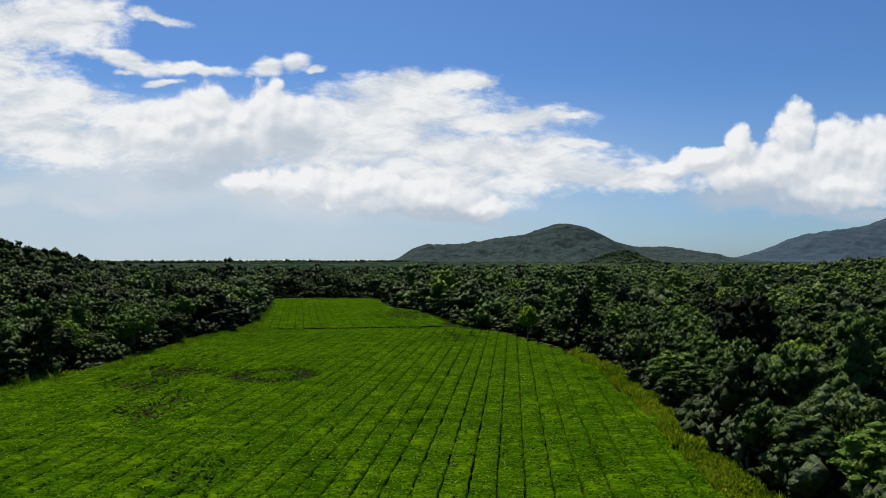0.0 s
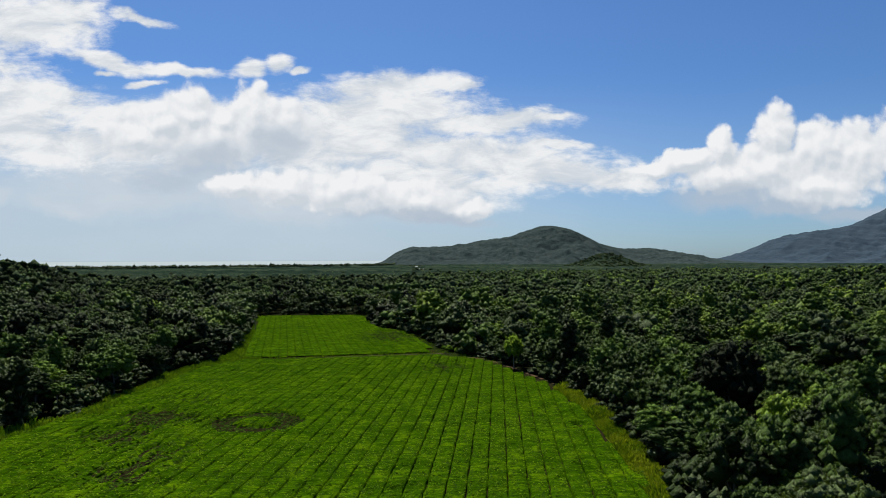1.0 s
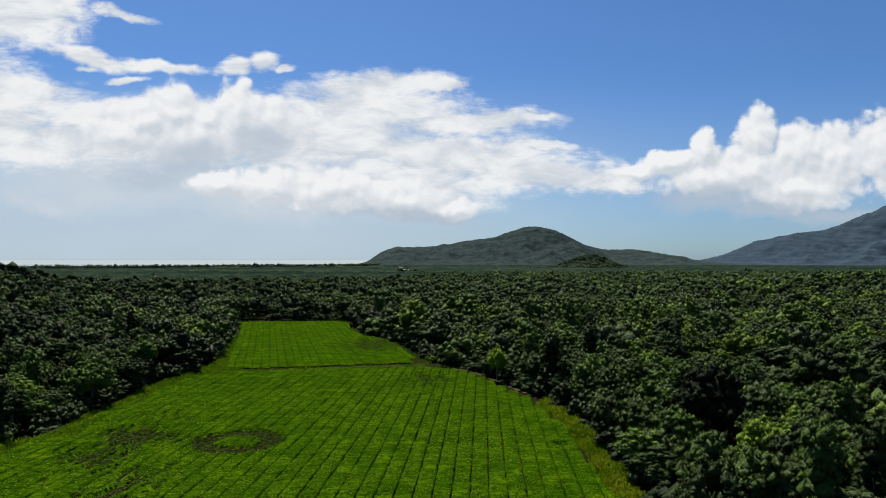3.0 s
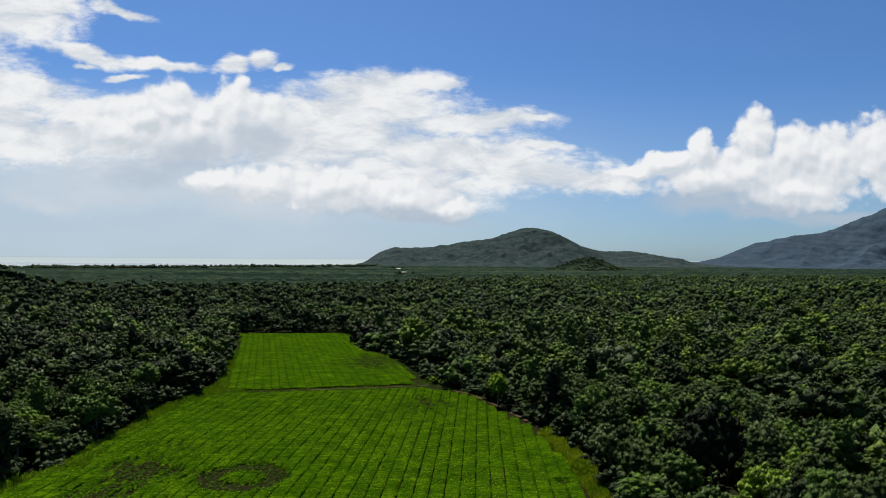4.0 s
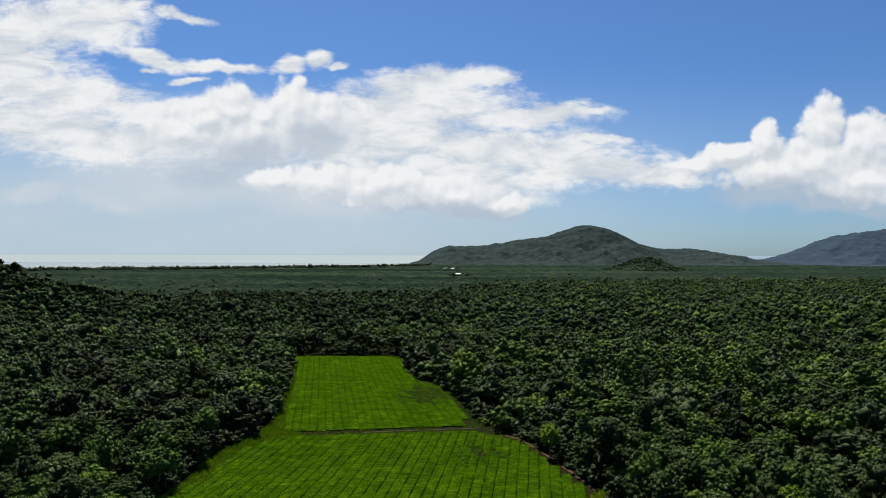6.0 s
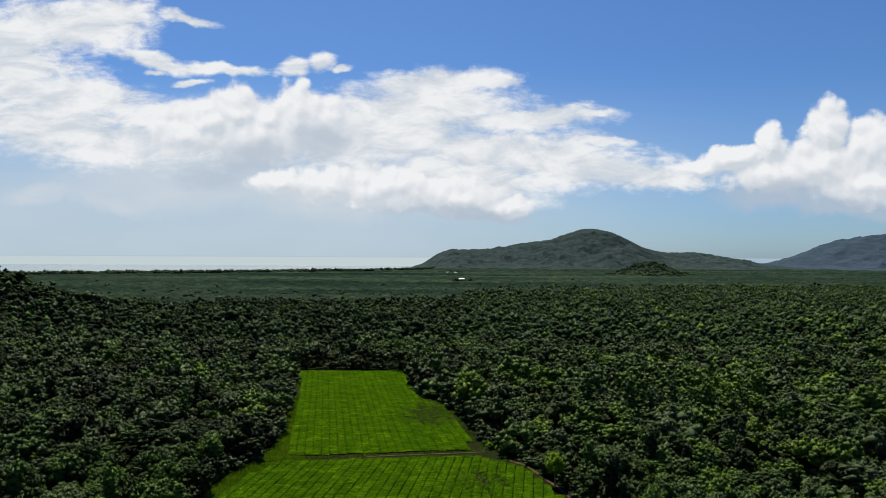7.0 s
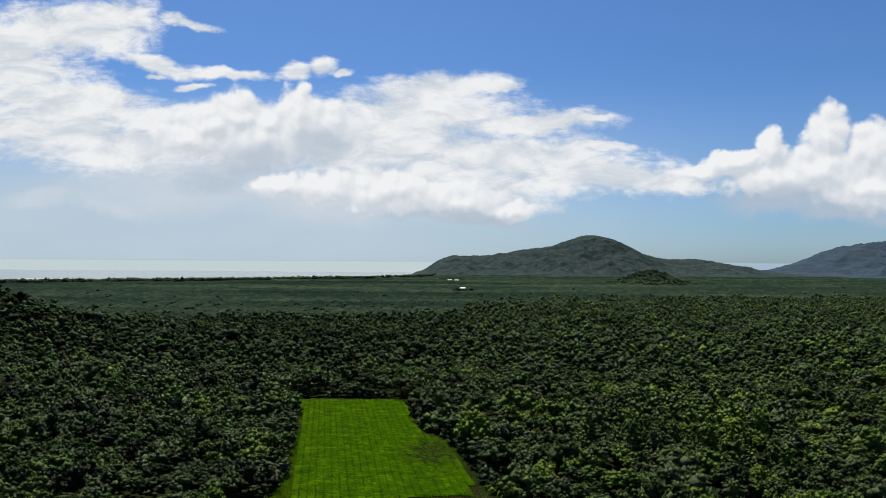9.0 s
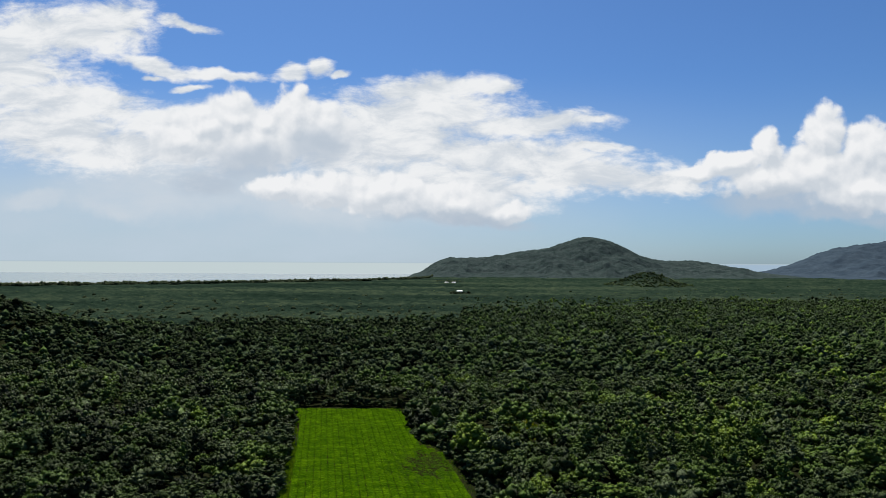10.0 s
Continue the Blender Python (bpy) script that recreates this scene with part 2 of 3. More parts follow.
M_DARK = leaf_material("dark_leaves", [(0.0, (0.0078, 0.0125, 0.0047)), (1.0, (0.0172, 0.025, 0.0078))], clump=0.5)
M_SCRUB = leaf_material("scrub_leaves", [(0.0, (0.026, 0.040, 0.020)), (0.5, (0.040, 0.058, 0.028)), (1.0, (0.062, 0.082, 0.040))], rough=0.7, thin=0.5, spec=0.01, clump=0.4, scale=0.6)
M_TEA_LEAF = leaf_material("tea_shoots", [(0.0, (0.0110, 0.0340, 0.0006)), (0.5, (0.0330, 0.0790, 0.0011)), (1.0, (0.1080, 0.1780, 0.0036))], rough=0.6, thin=0.25, spec=0.002)
M_WEED = leaf_material("weed_leaves", [(0.0, (0.010, 0.026, 0.003)), (0.5, (0.022, 0.048, 0.005)), (1.0, (0.044, 0.076, 0.008))], rough=0.6, spec=0.0)
M_GRASS = leaf_material("rank_grass", [(0.0, (0.070, 0.130, 0.006)), (0.5, (0.185, 0.235, 0.013)), (1.0, (0.320, 0.325, 0.040))], rough=0.6, thin=0.25, spec=0.008)
M_LUSH = leaf_material("lush_grass", [(0.0, (0.052, 0.120, 0.005)), (0.5, (0.115, 0.200, 0.009)), (1.0, (0.195, 0.275, 0.016))], rough=0.6, thin=0.2, spec=0.008)
M_BARK = surface("bark", lambda n, p: n.mix(n.noise(p, 3.0, 6.0), (0.09, 0.07, 0.05), (0.22, 0.19, 0.15)), 0.9, bump=(12.0, 0.6, 0.03))
def tea_colour(n, p):
    fine = n.linear(n.noise(p, 0.9, 9.0, 0.85), 0.32, 0.68)
    streak = n.linear(n.noise(n.vec("MULTIPLY", p, (0.35, 2.2, 1.0)), 0.8, 5.0, 0.7), 0.3, 0.7)
    blotch = n.linear(n.noise(p, 0.18, 4.0, 0.6), 0.32, 0.68)
    tone = n.math("ADD", n.math("MULTIPLY", fine, 0.36), n.math("ADD", n.math("MULTIPLY", streak, 0.39), n.math("MULTIPLY", blotch, 0.25)))
    return n.ramp(tone, [(0.15, (0.0030, 0.0115, 0.0002)), (0.5, (0.0215, 0.0570, 0.0009)), (0.85, (0.0860, 0.1530, 0.0020))])


M_TEA = surface("tea_hedge_top", tea_colour, 0.8, spec=0.0, bump=(5.0, 1.0, 0.15))
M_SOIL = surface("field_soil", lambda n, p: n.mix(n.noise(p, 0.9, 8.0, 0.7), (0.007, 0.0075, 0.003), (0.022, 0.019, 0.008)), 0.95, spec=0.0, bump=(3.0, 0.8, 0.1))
# Leaf litter, toned near black to deepen the shade between the crowns.
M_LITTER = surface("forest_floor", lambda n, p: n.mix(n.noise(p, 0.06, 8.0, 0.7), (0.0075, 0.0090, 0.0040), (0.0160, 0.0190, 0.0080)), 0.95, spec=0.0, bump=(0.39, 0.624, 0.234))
def plain_colour(n, p):
    bands = n.linear(n.noise(n.vec("MULTIPLY", p, (0.25, 1.0, 1.0)), 0.0035, 8.0, 0.65), 0.36, 0.64)
    clumps = n.linear(n.noise(p, 0.035, 8.0, 0.8), 0.34, 0.66)
    tone = n.math("ADD", n.math("MULTIPLY", bands, 0.5), n.math("MULTIPLY", clumps, 0.5))
    # Scrub greens with blue added to each stop as painted haze.
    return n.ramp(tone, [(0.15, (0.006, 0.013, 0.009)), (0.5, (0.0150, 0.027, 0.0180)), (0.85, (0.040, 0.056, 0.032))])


M_PLAIN = surface("low_scrub_canopy", plain_colour, 0.95, spec=0.0, bump=(0.12, 1.0, 4.0))
# Forest green shifted to blue-grey, to carry the air's haze in the colour.
M_RANGE = surface("haze_tinted_hills", lambda n, p: n.mix(n.linear(n.noise(p, 0.025, 9.0, 0.75), 0.34, 0.66), (0.0170, 0.0290, 0.0280), (0.0480, 0.0640, 0.0610)), 0.95, spec=0.0, bump=(0.06, 1.0, 8.0))
# Distance haze painted in: a bluer mix than the headland's.
M_FAR_RANGE = surface("haze_tinted_far_hills", lambda n, p: n.mix(n.linear(n.noise(p, 0.012, 9.0, 0.75), 0.36, 0.64), (0.0280, 0.0430, 0.0600), (0.0460, 0.0660, 0.0860)), 0.95, spec=0.0, bump=(0.05, 1.0, 5.0))
M_SEA = surface("sea_water", lambda n, p: n.mix(n.noise(n.vec("MULTIPLY", p, (0.0006, 0.006, 1.0)), 1.0, 5.0), (0.070, 0.112, 0.112), (0.105, 0.150, 0.148)), 0.25, spec=0.5, bump=(0.04, 0.24, 0.4))
M_WHITE = surface("white_roof", lambda n, p: n.mix(n.noise(p, 0.5, 4.0), (0.70, 0.70, 0.68), (0.82, 0.82, 0.80)), 0.5)
M_WALL = surface("pale_wall", lambda n, p: n.mix(n.noise(p, 0.5, 4.0), (0.50, 0.49, 0.45), (0.62, 0.60, 0.56)), 0.8)


# ---- mesh helpers ----
def mesh_of(name, verts, faces, mats, tint=None, smooth=False):
    """A mesh from arrays; faces is an (n, 3) or (n, 4) array."""
    verts, faces = np.asarray(verts, np.float32), np.asarray(faces, np.int32)
    me = bpy.data.meshes.new(name)
    k = faces.shape[1]
    me.vertices.add(len(verts))
    me.vertices.foreach_set("co", verts.ravel())
    me.loops.add(faces.size)
    me.loops.foreach_set("vertex_index", faces.ravel())
    me.polygons.add(len(faces))
    me.polygons.foreach_set("loop_start", np.arange(0, faces.size, k, dtype=np.int32))
    me.polygons.foreach_set("loop_total", np.full(len(faces), k, np.int32))
    for m in mats:
        me.materials.append(m)
    if tint is not None:
        a = me.attributes.new("tint", "FLOAT", "POINT")
        a.data.foreach_set("value", np.asarray(tint, np.float32))
    if smooth:
        me.polygons.foreach_set("use_smooth", np.ones(len(faces), bool))
    me.update(calc_edges=True)
    return me


def part(name, me, parent, label=""):
    ob = new(name, me)
    ob.parent = parent
    if label:
        tagged(ob, label)
    return ob


def grid_faces(nx, ny):
    """Quads of a grid whose vertex (i, j) has the number i * ny + j."""
    i, j = np.meshgrid(np.arange(nx - 1), np.arange(ny - 1), indexing="ij")
    a = (i * ny + j).ravel()
    return np.stack([a, a + ny, a + ny + 1, a + 1], 1)


def wave(x, y, size, seed=0):
    """A smooth, repeatable unevenness between about -1 and 1."""
    r = np.random.RandomState(seed + 91)
    out = np.zeros_like(x, dtype=float)
    for k in range(7):
        a, f, ph = r.uniform(0, 2 * np.pi), r.uniform(0.6, 2.2), r.uniform(0, 2 * np.pi)
        out += np.sin((x * np.cos(a) + y * np.sin(a)) * f * 2 * np.pi / size + ph) / f
    return out / 3.2


# ---- the plan ----
FIELD_NEAR = [(-86, -40), (-85, 62), (-80, 128), (-70.8, 146), (-70.6, 166), (-69.8, 208), (-61.5, 226), (4, 235.5), (20, 223), (26, 206), (34, 178), (36.5, 150), (35.7, 126), (33, 97), (30.8, 74), (28, 40), (26, -40)]
FIELD_FAR = [(-62, 228.6), (-79, 312), (-101, 403), (-36, 406), (-30.5, 368), (-26, 335), (-10, 314), (-1, 274), (4.5, 240)]
CLEARED = [(-90, -45), (-88.5, 60), (-84.5, 129), (-75.6, 148.5), (-75.6, 168), (-74.8, 208), (-70.5, 224), (-69.5, 246), (-81.5, 314), (-103, 408), (-34.5, 409), (-28.5, 367), (-24, 336), (-8, 315.5), (1.2, 276), (8.5, 246), (21, 226), (27.4, 207.5), (35.6, 180), (39.5, 158), (40, 134), (37.2, 108), (34.8, 80), (33, 60), (31, -45)]


def inside(poly, x, y):
    hit = np.zeros(np.shape(x), bool)
    for (x0, y0), (x1, y1) in zip(poly, poly[1:] + poly[:1]):
        if y0 != y1:
            hit ^= ((y0 > y) != (y1 > y)) & (x < (x1 - x0) * (y - y0) / (y1 - y0) + x0)
    return hit


def away(poly, x, y):
    """Distance to the polygon's outline."""
    d = np.full(np.shape(x), 1e9)
    for (x0, y0), (x1, y1) in zip(poly, poly[1:] + poly[:1]):
        ex, ey = x1 - x0, y1 - y0
        s = np.clip(((x - x0) * ex + (y - y0) * ey) / (ex * ex + ey * ey), 0, 1)
        d = np.minimum(d, np.hypot(x - x0 - s * ex, y - y0 - s * ey))
    return d


def shore(x):
    """The y at which the land ends and the sea begins."""
    return np.interp(x, [-4000, -1450, -900, -450, -190, -120, 4000], [1250, 2230, 2640, 3040, 3560, 6000, 6000])


def forest_end(x):
    """The y at which the tall forest gives way to the scrub plain."""
    return np.interp(x, [-900, -570, -270, 85, 400, 1200], [890, 920, 950, 1070, 1290, 1560])


def land(x, y):
    """Height of the ground."""
    h = 70 * np.exp(-((x + 520) ** 2 + (y - 560) ** 2) / (2 * 105 ** 2)) + 16 * np.exp(-((x - 430) ** 2 + (y - 560) ** 2) / (2 * 95 ** 2))
    h = h + 50 * np.exp(-((x - 690) / 95) ** 2 - ((y - 2520) / 110) ** 2)
    inland = shore(x) - y
    return h + np.clip(inland / 25, -4, 0)


# ---- ground, sea, hills ----
def build_ground():
    xs = np.unique(np.concatenate([np.linspace(-6000, -900, 60), np.linspace(-900, 900, 61), np.linspace(900, 6000, 60)]))
    ys = np.unique(np.concatenate([np.linspace(-1500, -150, 12), np.linspace(-150, 1100, 56), np.linspace(1100, 5200, 110)]))
    X, Y = np.meshgrid(xs, ys, indexing="ij")
    Z = land(X, Y)
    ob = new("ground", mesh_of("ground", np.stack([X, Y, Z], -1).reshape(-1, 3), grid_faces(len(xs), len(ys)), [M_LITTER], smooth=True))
    tagged(ob, "dark leaf-littered forest floor and coastal plain", "ground", kind="structure")
    sea = new("water", mesh_of("water", [(-9000, -2000, -1.5), (9000, -2000, -1.5), (9000, 9000, -1.5), (-9000, 9000, -1.5)], [(0, 1, 2, 3)], [M_SEA]))
    tagged(sea, "pale calm sea beyond the wooded shore", "sea", kind="structure")


def bell(d, width, power=2.0):
    return np.exp(-np.abs(d / width) ** power)


def headland_height(x):
    return 12 + 246 * bell(x - 890, 335) + 110 * np.where(x < 130, bell(x - 130, 365, 6), bell(x - 155, 385, 4)) + 48 * bell(x - 560, 225) + 88 * bell(x - 1570, 370)


def distant_height(x):
    return 505 * bell(x - 3760, 830, 1.5) + 82 * bell(x - 2700, 340, 2.5)


def build_range(name, height, x0, x1, ridge, depth, label, seed, material=None):
    step = 11.0 if material is None else 16.0
    xs, ys = np.arange(x0, x1, step), np.arange(ridge - 2.4 * depth, ridge + 160, step)
    X, Y = np.meshgrid(xs, ys, indexing="ij")
    spur = wave(X, Y * 0.5, 420, seed) * 0.30 + wave(X, Y * 0.6, 170, seed + 1) * 0.16 + wave(X, Y * 0.7, 90, seed + 2) * 0.10
    fall = bell(np.minimum(Y - ridge, 0) * (1 + spur), depth, 1.6)
    r = np.random.RandomState(seed)
    fine = wave(X, Y, 34, seed + 5) * 3.0 + wave(X, Y, 150, seed + 6) * 9.0
    up = height(X) * fall * np.clip((Y - ys[0]) / 260, 0, 1)
    Z = up * (1 + 0.55 * spur * (1 - fall) * 2) + (r.normal(0, 1.8, X.shape) + (fine + 4.0 * wave(X, Y, 75, seed + 7)) * (1 - 0.35 * fall)) * np.clip((up - 10) / 30, 0, 1) - 3
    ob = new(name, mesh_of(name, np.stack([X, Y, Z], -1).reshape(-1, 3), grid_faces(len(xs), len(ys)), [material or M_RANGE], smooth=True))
    return tagged(ob, label, "hill", kind="structure")


build_ground()
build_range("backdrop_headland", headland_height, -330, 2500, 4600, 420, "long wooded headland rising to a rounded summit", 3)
build_range("backdrop_mountain", distant_height, 1900, 6200, 4780, 520, "far wooded mountain flank tinted blue for haze", 8, M_FAR_RANGE)


# ---- trees ----
# a small rounded body of eight faces
LUMP_V = np.array([(1, 0, 0), (-1, 0, 0), (0, 1, 0), (0, -1, 0), (0, 0, 1), (0, 0, -1)], float)
LUMP_F = np.array([(a, b, c) if (a + b + c) % 2 == 0 else (a, c, b) for a in (0, 1) for b in (2, 3) for c in (4, 5)])


def crown(r, boughs, clumps, leaves, size, flat=0.75, shape="dome", clump=(0.13, 0.24)):
    """One crown about one metre in radius, its foot at z = 0: boughs that carry rounded leaf clumps, ragged with single leaves. Gives vertices and triangles."""
    th, ph = np.arange(boughs) * 2.39996 + r.uniform(-0.4, 0.4, boughs), np.arccos(np.clip(1 - 1.25 * (np.arange(boughs) + 0.5) / boughs + r.uniform(-0.1, 0.1, boughs), -0.3, 1))
    reach = r.uniform(0.48, 0.74, boughs)
    c = np.stack([np.cos(th) * np.sin(ph), np.sin(th) * np.sin(ph), np.cos(ph) * flat], 1) * reach[:, None]
    wide = r.uniform(0.24, 0.40, boughs)
    if shape == "tall":
        c = np.stack([np.cos(th) * 0.30, np.sin(th) * 0.30, np.linspace(-0.9, 1.35, boughs)], 1)
        c[:, :2] *= 1.15 - 0.55 * np.clip(c[:, 2:], -0.5, 1.5)
        wide = r.uniform(0.22, 0.34, boughs)
    pick = np.concatenate([np.arange(boughs), r.randint(0, boughs, max(0, clumps - boughs))])[:clumps]
    d = r.normal(size=(clumps, 3))
    d[:, 2] = np.abs(d[:, 2]) * 0.9 - 0.25
    d /= np.linalg.norm(d, axis=1)[:, None]
    k = c[pick] + d * (wide[pick] * r.uniform(0.45, 1.0, clumps))[:, None] * np.array([1.0, 1.0, 0.85])
    rad = r.uniform(*clump, clumps)
    uv, uf, squash = LUMP_V, LUMP_F, 0.45 if shape == "tiered" else 0.92
    rad = rad * (1.35 if shape == "tiered" else 1.0)
    core = np.stack([c[:, 0] * 0.85, c[:, 1] * 0.85, c[:, 2] * 0.85 - 0.08], 1)
    centre, radius = np.concatenate([k, core]), np.concatenate([rad, wide * 0.85])
    v = centre[:, None] + uv[None] * radius[:, None, None] * r.uniform(0.75, 1.40, (len(centre), len(uv), 1)) * np.array([1, 1, squash])
    f = uf[None] + (np.arange(len(centre)) * len(uv))[:, None, None]
    v, f = v.reshape(-1, 3), f.reshape(-1, 3)
    if leaves:
        own = r.randint(0, clumps, leaves)
        e = r.normal(size=(leaves, 3))
        e[:, 2] = np.where(e[:, 2] < -0.3, -e[:, 2], e[:, 2])
        e /= np.linalg.norm(e, axis=1)[:, None]
        q = k[own] + e * (rad[own] * r.uniform(0.85, 1.45, leaves))[:, None] * np.array([1, 1, squash])
        nrm = e * np.array([1, 1, 1 / squash]) + r.normal(size=(leaves, 3)) * 0.5
        nrm /= np.linalg.norm(nrm, axis=1)[:, None]
        side = np.cross(nrm, r.normal(size=(leaves, 3)))
        side /= np.linalg.norm(side, axis=1)[:, None]
        up, z = np.cross(nrm, side), size * r.uniform(0.6, 1.4, leaves)[:, None]
        tri = np.stack([q + side * z, q + up * z * 0.9, q - side * z * 0.8 - up * z * 0.5], 1).reshape(-1, 3)
        f = np.concatenate([f, np.arange(leaves * 3).reshape(-1, 3) + len(v)])
        v = np.concatenate([v, tri])
    v[:, 2] += flat
    return v, f


def quads(count, corners=4):
    return np.arange(count * corners).reshape(-1, corners)


def tube(points, radii, sides=7):
    """A tapered round limb along points."""
    v, f = [], []
    for (p, rr) in zip(points, radii):
        for k in range(sides):
            a = 2 * math.pi * k / sides
            v.append((p[0] + rr * math.cos(a), p[1] + rr * math.sin(a), p[2]))
    for i in range(len(points) - 1):
        for k in range(sides):
            f.append((i * sides + k, i * sides + (k + 1) % sides, (i + 1) * sides + (k + 1) % sides, (i + 1) * sides + k))
    return v, f


def trunk_mesh(r, height, girth):
    v, f = [], []
    bend = (r.uniform(-0.5, 0.5), r.uniform(-0.5, 0.5))
    main = [(bend[0] * s * s, bend[1] * s * s, height * s) for s in (-0.05, 0.04, 0.3, 0.6, 0.85)]
    limbs = [(main, [girth * 1.5, girth, girth * 0.8, girth * 0.6, girth * 0.3])]
    for k in range(5):
        a, s = 2 * math.pi * (k + r.uniform(-0.3, 0.3)) / 5, r.uniform(0.4, 0.65)
        o = (bend[0] * s * s, bend[1] * s * s, height * s)
        reach = height * r.uniform(0.16, 0.26)
        limbs.append(([o, (o[0] + math.cos(a) * reach * 0.6, o[1] + math.sin(a) * reach * 0.6, o[2] + height * 0.12), (o[0] + math.cos(a) * reach, o[1] + math.sin(a) * reach, o[2] + height * 0.26)], [girth * 0.45, girth * 0.3, girth * 0.12]))
    for pts, radii in limbs:
        a, b = tube(pts, radii)
        f += [tuple(i + len(v) for i in q) for q in b]
        v += a
    return mesh_of("trunk", v, f, [M_BARK], smooth=True)


def forest_spots(r, gap, x0, x1, y0, y1):
    """Uneven tree places, clear of the field."""
    X, Y = np.meshgrid(np.arange(x0, x1, gap), np.arange(y0, y1, gap), indexing="ij")
    x, y = X.ravel() + r.uniform(-0.45, 0.45, X.size) * gap, Y.ravel() + r.uniform(-0.45, 0.45, X.size) * gap
    open_glade = np.hypot((x - 33) / 6, (y - 352) / 9) < 1
    keep = ~open_glade & ~inside(CLEARED, x, y) & (away(CLEARED, x, y) > 1.2) & (np.abs(x) < 0.74 * np.maximum(y, 0) + 45)
    return x[keep], y[keep]


def in_near_stretch(x, y):
    """The two edges of the field where single trees can be told apart."""
    return ((x > 30) & (x < 92) & (y > 45) & (y < 215)) | ((x < -70) & (x > -118) & (y > 100) & (y < 215))


KINDS = [
    ("dome", 0.75, "broad-crowned dark green rainforest tree at the field's edge"),
    ("dome", 0.95, "rounded mid-green rainforest tree with dense clumped foliage"),
    ("tiered", 0.60, "low spreading rainforest tree with pale glossy leaf tops"),
    ("tall", 1.00, "tall narrow vine-hung tree with dark foliage"),
]


def build_near_trees(r):
    x, y = forest_spots(r, 6.3, -120, 95, 45, 215)
    keep = in_near_stretch(x, y) & (np.hypot(x - 28.0, y - 203) > 6) & (np.hypot((x - 56) / 8, (y - 119) / 12) > 1)
    x, y = x[keep], y[keep]
    models = []
    for k in range(8):
        shape, flat, label = KINDS[k % 4]
        tree = tagged(new("tree"), label, "tree", "trees along the field")
        h = 6.0
        part("trunk", trunk_mesh(r, 10.0 if shape == "tall" else 8.0, 0.24), tree)
        v, f = crown(r, 16, 150, 2000, 0.036, flat, shape, (0.05, 0.145))
        v = v * np.array([4.5, 4.5, 5.0]) + np.array([0, 0, 2.0 if shape == "tall" else 2.4])
        part("crown", mesh_of("crown", v, f, [M_LEAF], np.full(len(v), k / 8.0), smooth=True), tree)
        models.append(tree)
    for i, (px, py) in enumerate(zip(x, y)):
        k = r.choice(8, p=[0.16, 0.16, 0.15, 0.05, 0.16, 0.14, 0.14, 0.04])
        tree = models[k]
        first = i < 8
        s = r.uniform(0.72, 1.18)
        m = pose(px, py, land(px, py), 0, 0, r.uniform(0, 360)) @ Matrix.Diagonal((s * r.uniform(0.9, 1.1), s * r.uniform(0.9, 1.1), s * r.uniform(0.9, 1.1), 1))
        if first:
            models[i].matrix_basis = m
            models[i]["placed"] = 1
        else:
            c = copy_thing(tree, Matrix())
            c.matrix_basis = m
    for t in models:
        if "placed" in t:
            del t["placed"]
    for px, py, wide, tall, mat, shape, flat, label in (
            (27.4, 204.5, 3.6, 5.4, M_LIME, "dome", 0.9, "young lime-green tree standing out at the field's edge"),
            (56.5, 123, 7.6, 9.6, M_DARK, "dome", 0.95, "tall near-black vine-smothered tree above the canopy")):
        tree = tagged(new("tree"), label, "tree")
        tree.matrix_basis = pose(px, py, land(px, py))
        part("trunk", trunk_mesh(r, tall * 1.6, 0.25), tree)
        v, f = crown(r, 18, 170, 2600, 0.034, flat, shape, (0.05, 0.14))
        v = v * np.array([wide, wide, tall]) + np.array([0, 0, 1.2])
        part("crown", mesh_of("crown", v, f, [mat], np.full(len(v), 0.4), smooth=True), tree)


def build_corner_trees(r):
    """Small leafy trees in full sun where the grass belt meets the forest."""
    for px, py, wide, tall in ((36.5, 55, 2.7, 4.3), (40.5, 59, 3.1, 4.8), (37.0, 63, 2.5, 4.0), (44.5, 55, 3.0, 4.6), (41.5, 66, 3.0, 5.0), (39.0, 71, 2.6, 4.4), (47.5, 62, 3.2, 5.2)):
        tree = tagged(new("tree"), "small fresh green leafy tree beside the grass belt", "tree", "small trees beside the grass belt")
        tree.matrix_basis = pose(px, py, land(px, py), 0, 0, r.uniform(0, 360))
        part("trunk", trunk_mesh(r, tall * 1.5, 0.16), tree)
        v, f = crown(r, 13, 120, 1600, 0.050, 0.95, "dome", (0.06, 0.15))
        part("crown", mesh_of("crown", v * np.array([wide, wide, tall]) + np.array([0, 0, 0.8]), f, [M_FRESH], np.full(len(v), r.uniform(0, 1)), smooth=True), tree)


